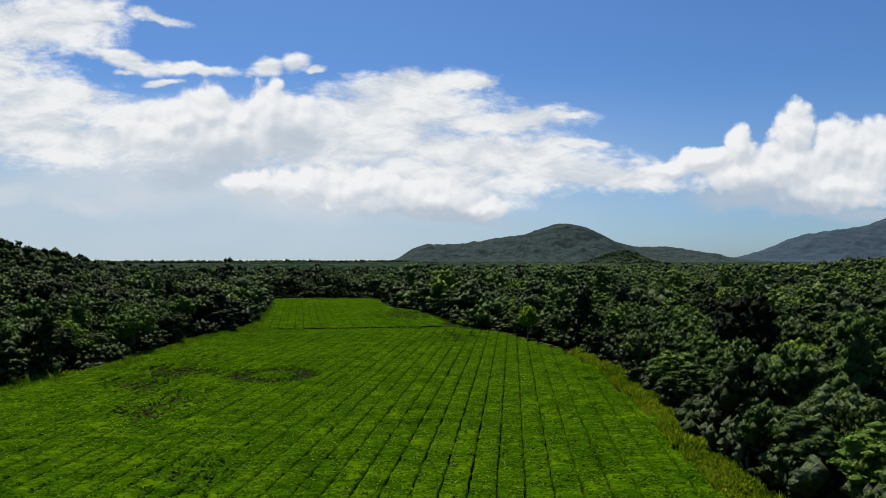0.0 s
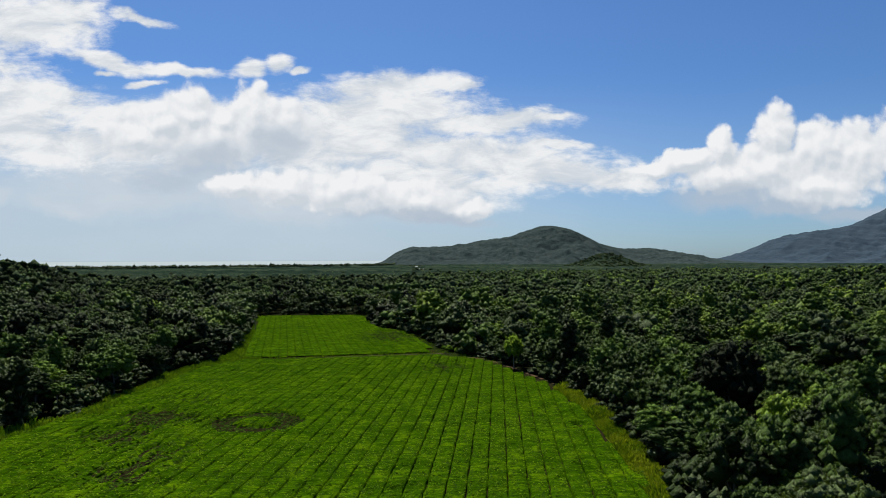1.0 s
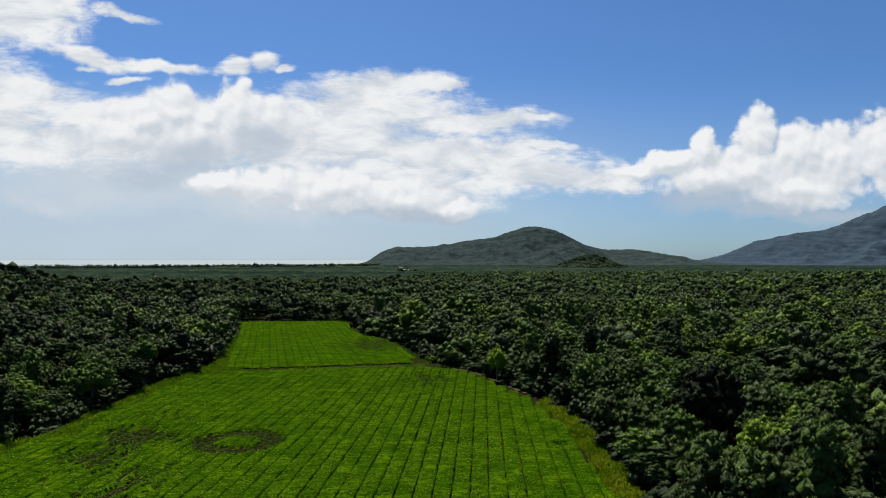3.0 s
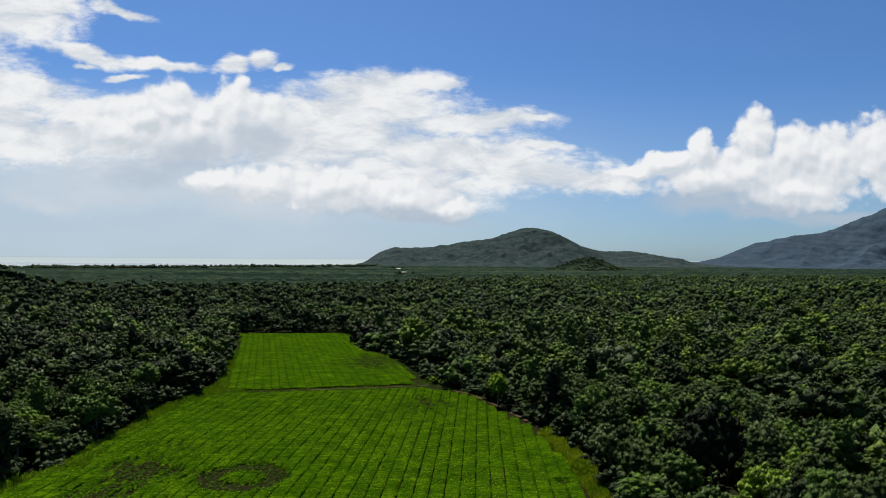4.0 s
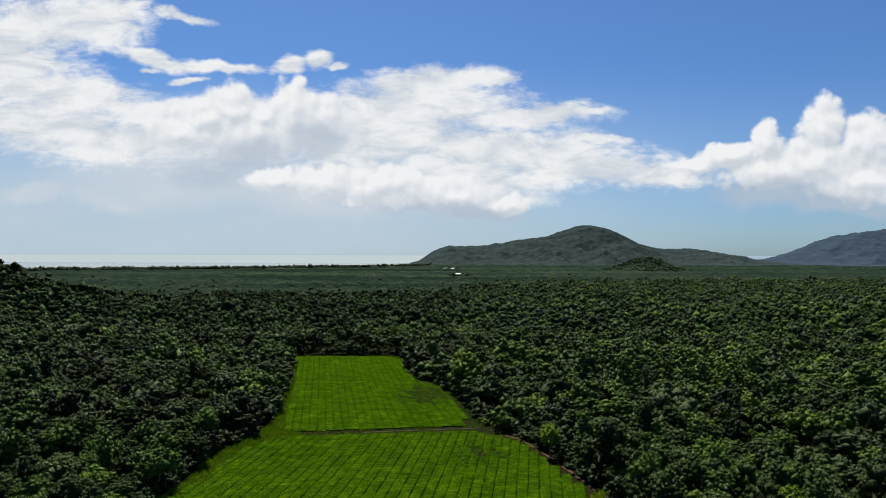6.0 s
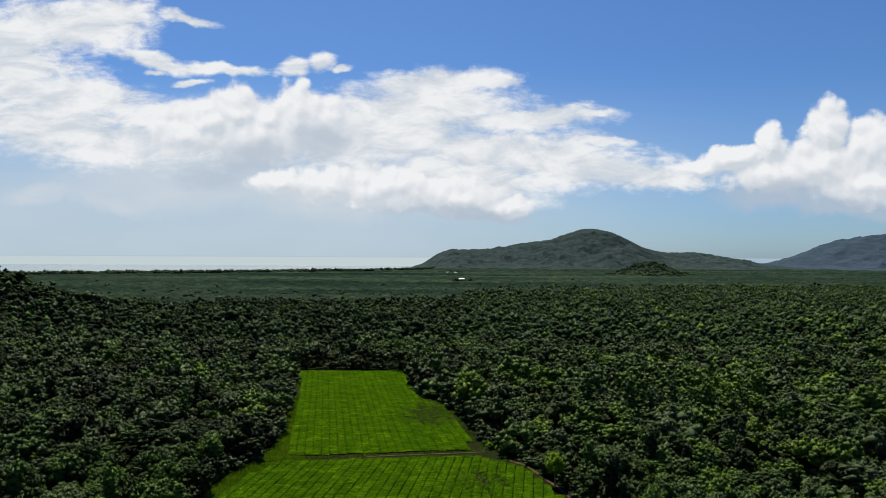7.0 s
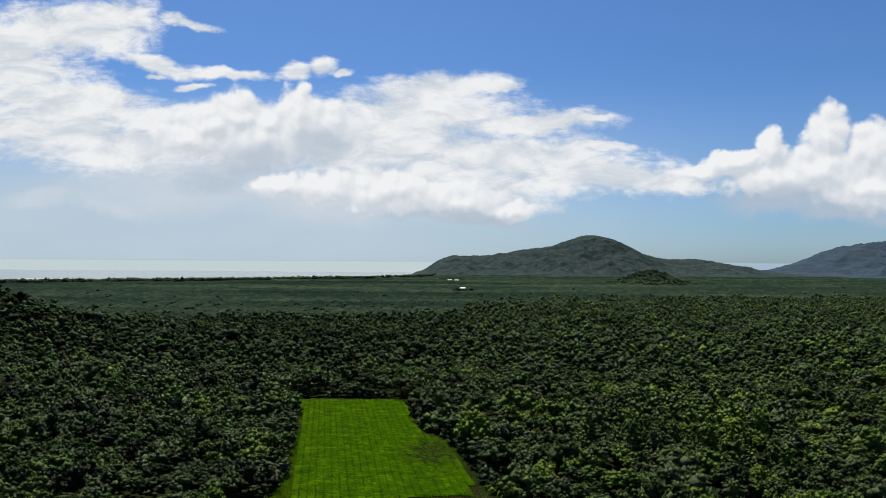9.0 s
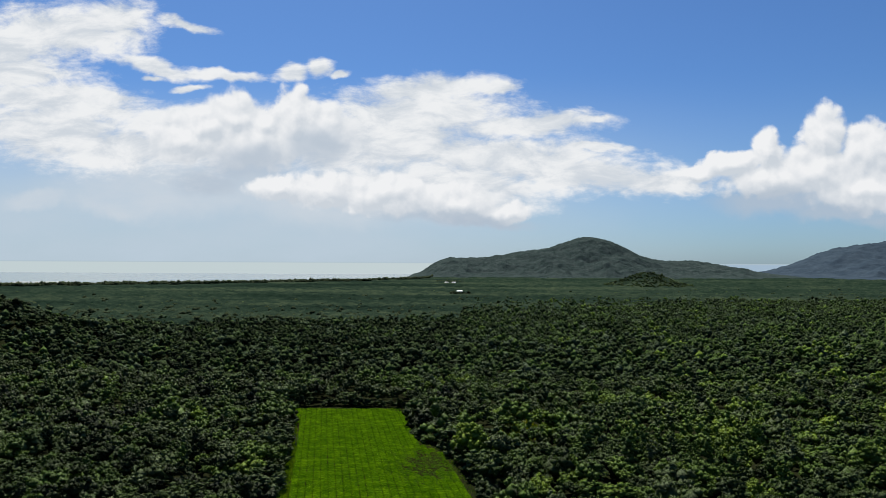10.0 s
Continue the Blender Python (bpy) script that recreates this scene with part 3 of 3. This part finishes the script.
def scatter_forest(name, r, x, y, form, material, label, radius, height, spread=0.28, tones=(0.0, 1.0), low=1.0):
    """Many crowns in one mesh. form: boughs, clumps, leaves, leaf size and clump radii of a crown."""
    boughs, clumps, leaves, size, clump = form
    makes = [crown(r, boughs, clumps, leaves, size, KINDS[k % 4][1] * low, "dome" if k == 7 or (k == 3 and not leaves) else KINDS[k % 4][0], clump) for k in range(9)]
    count, faces = len(makes[0][0]), makes[0][1]
    total = len(x)
    plumes = np.hypot((x - 95) / 42, (y - 318) / 55) < r.uniform(0.4, 1.2, total)
    pick = r.choice(9, total, p=[0.13, 0.13, 0.13, 0.04, 0.13, 0.13, 0.13, 0.09, 0.09])
    pick = np.where(plumes & (r.uniform(0, 1, total) < 0.6), 3, pick)
    big = np.clip(r.normal(1.0, spread, total), 0.5, 1.7)
    big = np.where(r.uniform(0, 1, total) < 0.10, big * 1.4, big)
    sc = big * radius * np.where(pick == 3, 0.85, 1.0)
    hz = height * (0.66 + 0.34 * np.minimum(big, 1.5) + r.normal(0, 0.15, total) + 0.12 * wave(x, y, 70, 11))
    a = r.uniform(0, 2 * np.pi, total)
    base = land(x, y)
    V = np.empty((total, count, 3), np.float32)
    tone = r.uniform(*tones, total)
    tone = np.where((pick % 4 == 2) & (r.uniform(0, 1, total) < 0.5) & (tones[1] > 0.9), r.uniform(0.48, 0.62, total), tone)
    tone = np.where(plumes, r.uniform(0.60, 0.92, total), tone)
    tone = np.where(np.hypot((x - 33) / 13, (y - 340) / 20) < 1, r.uniform(0.88, 1.0, total), tone)
    tone = np.clip(tone + 0.16 * wave(x, y, 45, 13) + 0.14 * wave(x, y, 150, 15) + 0.12 * np.tanh(x / 60), 0.0, 0.999)
    for k in range(9):
        w = np.where(pick == k)[0]
        m = makes[k][0]
        ca, sa = np.cos(a[w])[:, None], np.sin(a[w])[:, None]
        V[w, :, 0] = (m[:, 0] * ca - m[:, 1] * sa) * sc[w][:, None] + x[w][:, None]
        V[w, :, 1] = (m[:, 0] * sa + m[:, 1] * ca) * sc[w][:, None] + y[w][:, None]
        V[w, :, 2] = m[:, 2] * sc[w][:, None] + (hz[w] - 1.7 * low * sc[w] + base[w])[:, None]
    F = (faces[None] + (np.arange(total) * count)[:, None, None]).reshape(-1, 3)
    ob = new(name, mesh_of(name, V.reshape(-1, 3), F, [material], np.repeat(tone, count), smooth=True))
    return tagged(ob, label, "forest", kind="stuff")


rng = np.random.RandomState(7)
build_near_trees(rng)
build_corner_trees(rng)
fx, fy = forest_spots(rng, 7.5, -420, 420, 40, 470)
keep = ~in_near_stretch(fx, fy)
fx, fy = fx[keep], fy[keep]
near = fy < 300
scatter_forest("rainforest", rng, fx[near], fy[near], (9, 66, 420, 0.048, (0.06, 0.165)), M_CANOPY, "dense dark green rainforest canopy around the field", 4.9, 11.6, 0.42)
scatter_forest("rainforest_behind", rng, fx[~near], fy[~near], (6, 26, 120, 0.066, (0.08, 0.21)), M_CANOPY, "dense dark green rainforest canopy behind the field", 5.3, 11.6, 0.42)
fx, fy = forest_spots(rng, 9.2, -900, 1100, 470, 1560)
keep = fy < forest_end(fx) + 40 * wave(fx, fy, 260, 31) + rng.exponential(60, len(fx)) * np.where(fx > 0, 2.2, 0.45) - np.where(fx > 0, 30, 75)
fx, fy = fx[keep], fy[keep]
# Tones stop short of the brightest: cloud shadow put into the leaf colour.
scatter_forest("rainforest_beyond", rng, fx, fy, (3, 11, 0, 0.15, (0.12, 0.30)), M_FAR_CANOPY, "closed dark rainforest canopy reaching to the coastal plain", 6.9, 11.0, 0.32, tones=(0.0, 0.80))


lx, ly = forest_spots(rng, 7.5, -260, 260, 45, 340)
keep = ~in_near_stretch(lx, ly) | (rng.uniform(0, 1, len(lx)) < 0.8)
scatter_forest("understorey", rng, lx[keep], ly[keep], (3, 8, 24, 0.09, (0.2, 0.36)), M_CANOPY, "lower trees and saplings filling the forest's gaps", 3.2, 6.0, 0.3, tones=(0.0, 0.6))


def edge_points(r, count, inner, outer):
    """Places in the belt of undergrowth just outside the cleared land."""
    out = []
    ring = CLEARED[1:-1]
    for (x0, y0), (x1, y1) in zip(ring, ring[1:]):
        length = math.hypot(x1 - x0, y1 - y0)
        k = int(count * length / 1000)
        s, o = r.uniform(0, 1, k), r.uniform(inner, outer, k)
        out.append(np.stack([x0 + s * (x1 - x0) - o * (y1 - y0) / length, y0 + s * (y1 - y0) + o * (x1 - x0) / length], 1))
    p = np.concatenate(out)
    ok = ~inside(CLEARED, p[:, 0], p[:, 1]) & (p[:, 1] > 40)
    return p[ok, 0], p[ok, 1]


ux, uy = edge_points(rng, 1000, 0.3, 5.0)
# Only the darker tones, which paint shade into the forest's foot.
scatter_forest("undergrowth", rng, ux, uy, (4, 12, 60, 0.10, (0.16, 0.32)), M_CANOPY, "leafy vine-hung undergrowth at the forest's edge", 2.3, 4.2, tones=(0.0, 0.6))


# low scrub of the plain, and the taller trees of the shore
YARDS = [(-7, 1975), (-50, 2890)]


def in_yard(x, y):
    """The open ground in front of the houses on the plain."""
    return np.minimum.reduce([np.hypot((x - hx) / 48, (y - hy + 45) / 95) for hx, hy in YARDS]) < 1


def build_plain(r):
    rows, cols = 240, 230
    across = np.linspace(-0.95, 0.95, cols)
    ys = 880 * (5000 / 880) ** np.linspace(0, 1, rows)
    Y = np.repeat(ys[None], cols, 0)
    X = across[:, None] * Y
    ground = land(X, Y)
    Z = ground + 4.0 + 0.9 * wave(X, Y, 90, 21) + r.normal(0, 1.9, X.shape)
    Z = np.where((Y > shore(X) - 15) | (Y < forest_end(X) - 25), -4, Z)
    Z = np.where(in_yard(X, Y), 0.4, Z)
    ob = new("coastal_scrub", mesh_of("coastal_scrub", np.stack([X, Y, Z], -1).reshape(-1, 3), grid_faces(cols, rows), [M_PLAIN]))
    tagged(ob, "flat plain of low grey-green coastal scrub, blued for haze", "scrub", kind="stuff")
    count = 12000
    y = 880 + (r.uniform(0, 1, count) ** 1.6) * 2800
    x = r.uniform(-0.76, 0.76, count) * y
    keep = (y < shore(x) - 30) & (y > forest_end(x)) & ~in_yard(x, y + 30) & ~in_yard(x, y) & (r.uniform(0, 1, count) < np.exp(-(y - forest_end(x)) / 260))
    x, y = x[keep], y[keep]
    scatter_forest("scrub_trees", r, x, y, (1, 3, 0, 0.3, (0.4, 0.6)), M_SCRUB, "scattered taller trees standing in the scrub", 6.0, 4.6, 0.28, low=0.40)
    x, y = r.uniform(540, 840, 1200), r.uniform(2300, 2720, 1200)
    keep = land(x, y) > 3
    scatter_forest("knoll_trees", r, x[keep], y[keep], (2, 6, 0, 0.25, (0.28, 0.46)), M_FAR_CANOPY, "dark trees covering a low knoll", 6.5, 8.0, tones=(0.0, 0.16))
    x, y = np.concatenate([r.uniform(-34, 24, 60), r.uniform(-110, -5, 60)]), np.concatenate([r.uniform(1790, 1850, 60), r.uniform(2930, 2995, 60)])
    scatter_forest("shelter_trees", r, x, y, (2, 5, 0, 0.3, (0.28, 0.46)), M_SCRUB, "belt of trees sheltering the houses on the plain", 6.0, 8.8, 0.15)
    x = r.uniform(-2300, -130, 4200)
    y = shore(x) - r.uniform(14, 110, 4200)
    scatter_forest("shore_trees", r, x, y, (1, 4, 0, 0.3, (0.35, 0.6)), M_SCRUB, "belt of taller trees along the beach", 10.0, 10.0, 0.16, low=0.7)


build_plain(rng)


# ---- the field ----
def field_soil(name, poly):
    bm = bmesh.new()
    f = bm.faces.new([bm.verts.new((x, y, 0.05)) for x, y in poly])
    bmesh.ops.triangulate(bm, faces=[f])
    me = bpy.data.meshes.new(name)
    bm.to_mesh(me)
    bm.free()
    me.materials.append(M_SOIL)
    return tagged(new(name, me), "dark bare soil between the crop rows", "soil", kind="structure")


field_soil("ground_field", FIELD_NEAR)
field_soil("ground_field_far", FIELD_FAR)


def failing(x, y):
    """0 where the bushes thrive, towards 1 where they have died back."""
    n = wave(x, y, 7.0, 5) * 0.35 + wave(x, y, 2.3, 6) * 0.30
    ring = np.hypot((x + 34.2) / 8.8, (y - 139.5) / 8.4)
    a = np.clip(1.75 - np.abs(ring - 0.78) * 4.2 + n, 0, 1)
    along = wave((x - 0.11 * y) * 3.2, y * 0.8, 9.0, 17) * 0.6 + wave((x - 0.11 * y) * 2.0, y, 3.0, 18) * 0.3
    b = np.clip(1.45 - 1.1 * np.hypot((x + 57) / 8, (y - 141) / 19) + 1.1 * along + 0.6 * n, 0, 1) * 0.88
    c = np.clip(1.25 - 1.1 * np.hypot((x + 46) / 6.5, (y - 112) / 14) + 1.1 * along + 0.8 * n, 0, 1) * 0.88
    d = np.clip(1.6 - 1.15 * np.hypot((x + 14.5) / 16, (y - 297) / 29) + n, 0, 1) * 0.70
    e = np.clip(1.3 - 1.25 * np.hypot((x - 6) / 11, (y - 209) / 15) + 1.5 * n, 0, 1) * 0.72
    g = np.clip(1.3 - np.hypot((x + 28.5) / 4, (y - 75) / 10) + 1.1 * along + 1.0 * n, 0, 1) * 0.55
    h = np.clip(1.5 - 1.3 * np.hypot((x + 38) / 5, (y - 400) / 5) + n, 0, 1) * 0.6
    k = (np.abs(x - 31.0) < 1.6) & (np.abs(y - 134.0) < 1.5)
    return np.maximum.reduce([a, b, c, d, e, g, h, k * 1.0])


def tea_rows(r, poly, slope, gap, y0, y1, x0, x1, group):
    """Clipped hedge strips side by side; each one is a thing with a hedge and its leafy shoots."""
    ys = np.arange(y0, y1, 1.2)
    across = np.array([-1, -0.99, -0.85, -0.3, 0.3, 0.85, 0.99, 1.0])
    tall = np.array([0.0, 0.72, 0.95, 1.0, 1.0, 0.95, 0.72, 0.0])
    for xf in np.arange(x0, x1, gap):
        cx = xf + slope * ys
        ok = inside(poly, cx, ys) & (away(poly, cx, ys) > 0.9)
        if ok.sum() < 8:
            continue
        i0, i1 = np.where(ok)[0][[0, -1]]
        yy, xx = ys[i0:i1 + 1], cx[i0:i1 + 1]
        half = gap / 2 - (0.07 if y0 < 200 else 0.05) + r.normal(0, 0.07, len(yy)) + 0.05 * wave(xx, yy, 9, 2)
        X = xx[:, None] + across[None] * half[:, None] + r.normal(0, 0.03, (len(yy), 8))
        Y = np.repeat(yy[:, None], 8, 1) + r.normal(0, 0.12, (len(yy), 8))
        dead = failing(X, Y)
        live = np.clip(1.25 - 1.6 * dead + r.normal(0, 0.12, X.shape) * (dead > 0.1), 0.02, 1)
        Z = 0.03 + tall[None] * (0.62 + 0.09 * wave(X, Y, 3.1, 4) + r.normal(0, 0.075, X.shape)) * live
        Z = np.where(live < 0.22, -0.1, Z)
        Z[[0, -1]] = np.minimum(Z[[0, -1]], 0.36)
        row = tagged(new("tea_row"), "long clipped row of bright green tea bushes", "crop row", group)
        part("hedge", mesh_of("hedge", np.stack([X, Y, Z], -1).reshape(-1, 3), grid_faces(len(yy), 8)[:, ::-1], [M_TEA], smooth=False), row)
        length = yy[-1] - yy[0]
        count = int(length * gap * (7.0 if y0 < 200 else 5.0))
        sy = r.uniform(yy[0], yy[-1], count)
        sx = np.interp(sy, yy, xx) + r.uniform(-1, 1, count) * (gap / 2 - 0.2)
        dead = failing(sx, sy)
        top = 0.64 * np.clip(1.25 - 1.6 * dead, 0.05, 1)
        for mat, take, nm, lab in ((M_TEA_LEAF, dead < r.uniform(0.15, 0.7, count), "foliage", "fresh bright green shoots"), (M_WEED, (dead > 0.3) & (r.uniform(0, 1, count) < 0.95), "weed_cover", "grey-green weeds among dead bushes")):
            if take.sum() < 3:
                continue
            c = np.stack([sx[take], sy[take], top[take] + r.uniform(-0.04, 0.12, take.sum())], 1)
            k = len(c)
            s = r.uniform(0.09, 0.25, k)[:, None] * (1.7 if nm == "weed_cover" else 1.0)
            a = r.uniform(0, 2 * np.pi, k)
            e1 = np.stack([np.cos(a), np.sin(a), r.uniform(-0.5, 0.5, k)], 1)
            e2 = np.stack([-np.sin(a), np.cos(a), r.uniform(-0.5, 0.5, k)], 1)
            v = np.stack([c + e1 * s, c + e2 * s, c - e1 * s - e2 * s * 0.4], 1).reshape(-1, 3)
            tagged(part(nm, mesh_of(nm, v, quads(k, 3), [mat], np.repeat(r.uniform(0, 1, k), 3)), row, lab), kind="stuff")


tea_rows(rng, FIELD_NEAR, 0.110, 3.0, -38, 237, -120, 46, "tea rows of the near field")
tea_rows(rng, FIELD_FAR, -0.208, 3.0, 226, 407, -30, 75, "tea rows of the far field")


def grass_belt(name, r, count, x, y, material, height, label):
    """Tufts of upright blades, joined."""
    k = len(x)
    a = r.uniform(0, 2 * np.pi, k)
    h = height * r.uniform(0.4, 1.3, k) * (1 + 0.5 * wave(x, y, 9, 41))
    w = r.uniform(0.05, 0.15, k)
    lean = r.normal(0, 0.35, (k, 2)) * h[:, None]
    z = land(x, y)
    dx, dy = np.cos(a) * w, np.sin(a) * w
    v = np.stack([np.stack([x - dx, y - dy, z], 1), np.stack([x + dx, y + dy, z], 1), np.stack([x + dx + lean[:, 0], y + dy + lean[:, 1], z + h], 1), np.stack([x - dx * 0.4 + lean[:, 0], y - dy * 0.4 + lean[:, 1], z + h * 1.1], 1)], 1).reshape(-1, 3)
    ob = new(name, mesh_of(name, v, quads(k), [material], np.repeat(np.clip(r.uniform(0, 0.7, k) + 0.35 * wave(x, y, 14, 43), 0, 0.98), 4)))
    return tagged(ob, label, "grass", kind="stuff")


def margin_points(r, count, x0, x1, y0, y1):
    """Places on the cleared strip between the crop and the trees."""
    x, y = r.uniform(x0, x1, count), r.uniform(y0, y1, count)
    crop = (inside(FIELD_NEAR, x, y) & (away(FIELD_NEAR, x, y) > 1.3)) | (inside(FIELD_FAR, x, y) & (away(FIELD_FAR, x, y) > 1.2))
    ok = inside(CLEARED, x, y) & ~crop
    return x[ok], y[ok]


gx, gy = margin_points(rng, 260000, 22, 45, 30, 172)
grass_belt("rank_grass", rng, 0, gx, gy, M_GRASS, 1.0, "yellow-green rank grass along the field's edge")
gx, gy = margin_points(rng, 300000, -110, -55, 60, 402)
grass_belt("lush_grass", rng, 0, gx, gy, M_LUSH, 0.75, "bright lush grass strip beside the forest")
gx, gy = margin_points(rng, 60000, -64, 30, 210, 405)
grass_belt("track_grass", rng, 0, gx, gy, M_LUSH, 0.3, "short grass along the drain and the field's end")


gx, gy = rng.normal(33, 4.5, 3500), rng.normal(350, 6, 3500)
grass_belt("glade_grass", rng, 0, gx, gy, M_GRASS, 2.4, "tall pale grass filling a glade in the forest")


# ---- track, drain, bank and small plants by the field ----
def strip(name, line, width, z, material, label, category):
    """A worn ribbon of ground along a line, uneven at its edges."""
    pts = []
    for (x0, y0), (x1, y1) in zip(line, line[1:]):
        k = max(2, int(math.hypot(x1 - x0, y1 - y0) / 1.5))
        pts += [(x0 + (x1 - x0) * i / k, y0 + (y1 - y0) * i / k) for i in range(k)]
    v, f = [], []
    for i, (x, y) in enumerate(pts[:-1]):
        dx, dy = pts[i + 1][0] - x, pts[i + 1][1] - y
        ln = math.hypot(dx, dy)
        for side in (-1, 0, 1):
            w = side * width / 2 * rng.uniform(0.7, 1.25)
            v.append((x - dy / ln * w, y + dx / ln * w, land(x, y) + z + (0.05 if side == 0 else 0.0)))
    for i in range(len(pts) - 2):
        for j in (0, 1):
            a = i * 3 + j
            f.append((a, a + 1, a + 4, a + 3))
    return tagged(new(name, mesh_of(name, v, np.array(f), [material], smooth=True)), label, category, kind="structure")


M_DIRT = surface("pale_dirt", lambda n, p: n.mix(n.noise(p, 1.5, 8.0, 0.7), (0.045, 0.042, 0.024), (0.095, 0.085, 0.050)), 0.95, spec=0.0, bump=(4.0, 0.6, 0.05))
M_RED_EARTH = surface("red_brown_earth", lambda n, p: n.mix(n.noise(p, 1.2, 8.0, 0.7), (0.040, 0.027, 0.015), (0.095, 0.064, 0.038)), 0.95, spec=0.0, bump=(3.0, 0.8, 0.08))
strip("road_track", [(-34, 231.6), (-14, 235.2), (4, 238.3), (10, 240)], 0.6, 0.12, M_DIRT, "pale worn dirt track beside the field drain", "track")
strip("ground_bank", [(38.6, 154), (37.2, 168), (34.9, 180), (30.8, 194), (26.8, 207), (20.2, 224.5), (13, 232)], 1.1, 0.14, M_RED_EARTH, "bare red-brown earth along the forest's foot", "earth")
M_SAND = surface("pale_sand", lambda n, p: n.mix(n.noise(p, 0.05, 6.0), (0.46, 0.43, 0.37), (0.60, 0.57, 0.50)), 0.9, spec=0.0)
strip("ground_sandbar", [(-1840, 2690), (-1760, 2715), (-1640, 2765)], 60, 2.9, M_SAND, "low pale sandbar in the shallows off the shore", "sandbar")
strip("ground_beach", [(-270, 4170), (-215, 4085), (-140, 4010)], 110, 2.9, M_SAND, "pale beach at the foot of the headland", "beach")
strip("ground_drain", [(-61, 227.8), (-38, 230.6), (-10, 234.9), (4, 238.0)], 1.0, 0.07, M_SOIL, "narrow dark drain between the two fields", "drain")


def shrub(px, py, radius, material, label):
    v, f = crown(rng, 8, 30, 260, 0.07, 0.8)
    ob = new("shrub", mesh_of("shrub", v * radius + np.array([0, 0, -0.25 * radius]), f, [material], np.full(len(v), rng.uniform(0, 1)), smooth=True))
    ob.matrix_basis = pose(px, py, land(px, py), 0, 0, rng.uniform(0, 360))
    return tagged(ob, label, "shrub", "shrubs by the drain's end")


for px, py, rr in ((9, 243.5, 1.9), (12, 241.5, 1.5), (14.5, 240, 2.1), (17, 237, 1.6), (19.5, 235, 1.8), (11, 246, 1.7), (7.5, 248, 1.5), (21.5, 231, 1.4)):
    shrub(px, py, rr, M_LUSH, "low bright green shrub beside the field drain")
for px, py, rr in ((-79, 150, 1.7), (-78, 158, 1.4), (-79, 173, 1.6), (-78, 186, 1.5), (-77.5, 197, 1.8), (-71, 232, 1.6), (-75, 268, 1.5), (-86, 322, 1.6)):
    shrub(px, py, rr, M_LEAF, "rounded green shrub at the edge of the forest")


def bare_tree(px, py, h, label):
    ob = tagged(new("dead_tree"), label, "tree")
    ob.matrix_basis = pose(px, py, land(px, py), 0, 0, rng.uniform(0, 360))
    part("trunk", trunk_mesh(rng, h, 0.16), ob)
    v, f = crown(rng, 3, 7, 80, 0.12, 0.6)
    part("crown", mesh_of("crown", v * 0.9 + np.array([0.2, 0, h * 0.72]), f, [M_LEAF], np.full(len(v), 0.2), smooth=True), ob, "sparse dark leaf tuft")


bare_tree(-79.6, 319, 7.0, "thin nearly bare tree at the far field's edge")
bare_tree(-81.2, 323, 6.0, "thin nearly bare tree at the far field's edge")


# ---- houses on the plain ----
def house(x, y, w, d, h, turn, label):
    ob = tagged(new("house"), label, "house")
    ob.matrix_basis = pose(x, y, land(x, y), 0, 0, turn)
    bm = bmesh.new()
    bmesh.ops.create_cube(bm, size=1, matrix=Matrix.Diagonal((w, d, h, 1)) @ Matrix.Translation((0, 0, 0.5)))
    me = bpy.data.meshes.new("wall")
    bm.to_mesh(me)
    bm.free()
    me.materials.append(M_WALL)
    part("wall", me, ob)
    o, t = 0.8, h * 0.55
    v = [(-w / 2 - o, -d / 2 - o, h), (w / 2 + o, -d / 2 - o, h), (w / 2 + o, d / 2 + o, h), (-w / 2 - o, d / 2 + o, h), (-w / 2 - o, 0, h + t), (w / 2 + o, 0, h + t)]
    me = bpy.data.meshes.new("roof")
    me.from_pydata(v, [], [(0, 1, 5, 4), (2, 3, 4, 5), (0, 4, 3), (1, 2, 5), (3, 2, 1, 0)])
    me.materials.append(M_WHITE)
    part("roof", me, ob)
    return ob


house(-7, 1975, 15, 10, 4.5, 12, "white-roofed farm building on the scrub plain")
house(-66, 2900, 16, 9, 2.8, 8, "long pale building near the beach")
house(-34, 2880, 14, 10, 3.2, -20, "small pale building near the beach")
house(73, 1230, 6, 4, 3.2, 30, "small pale hut at the forest's rim")
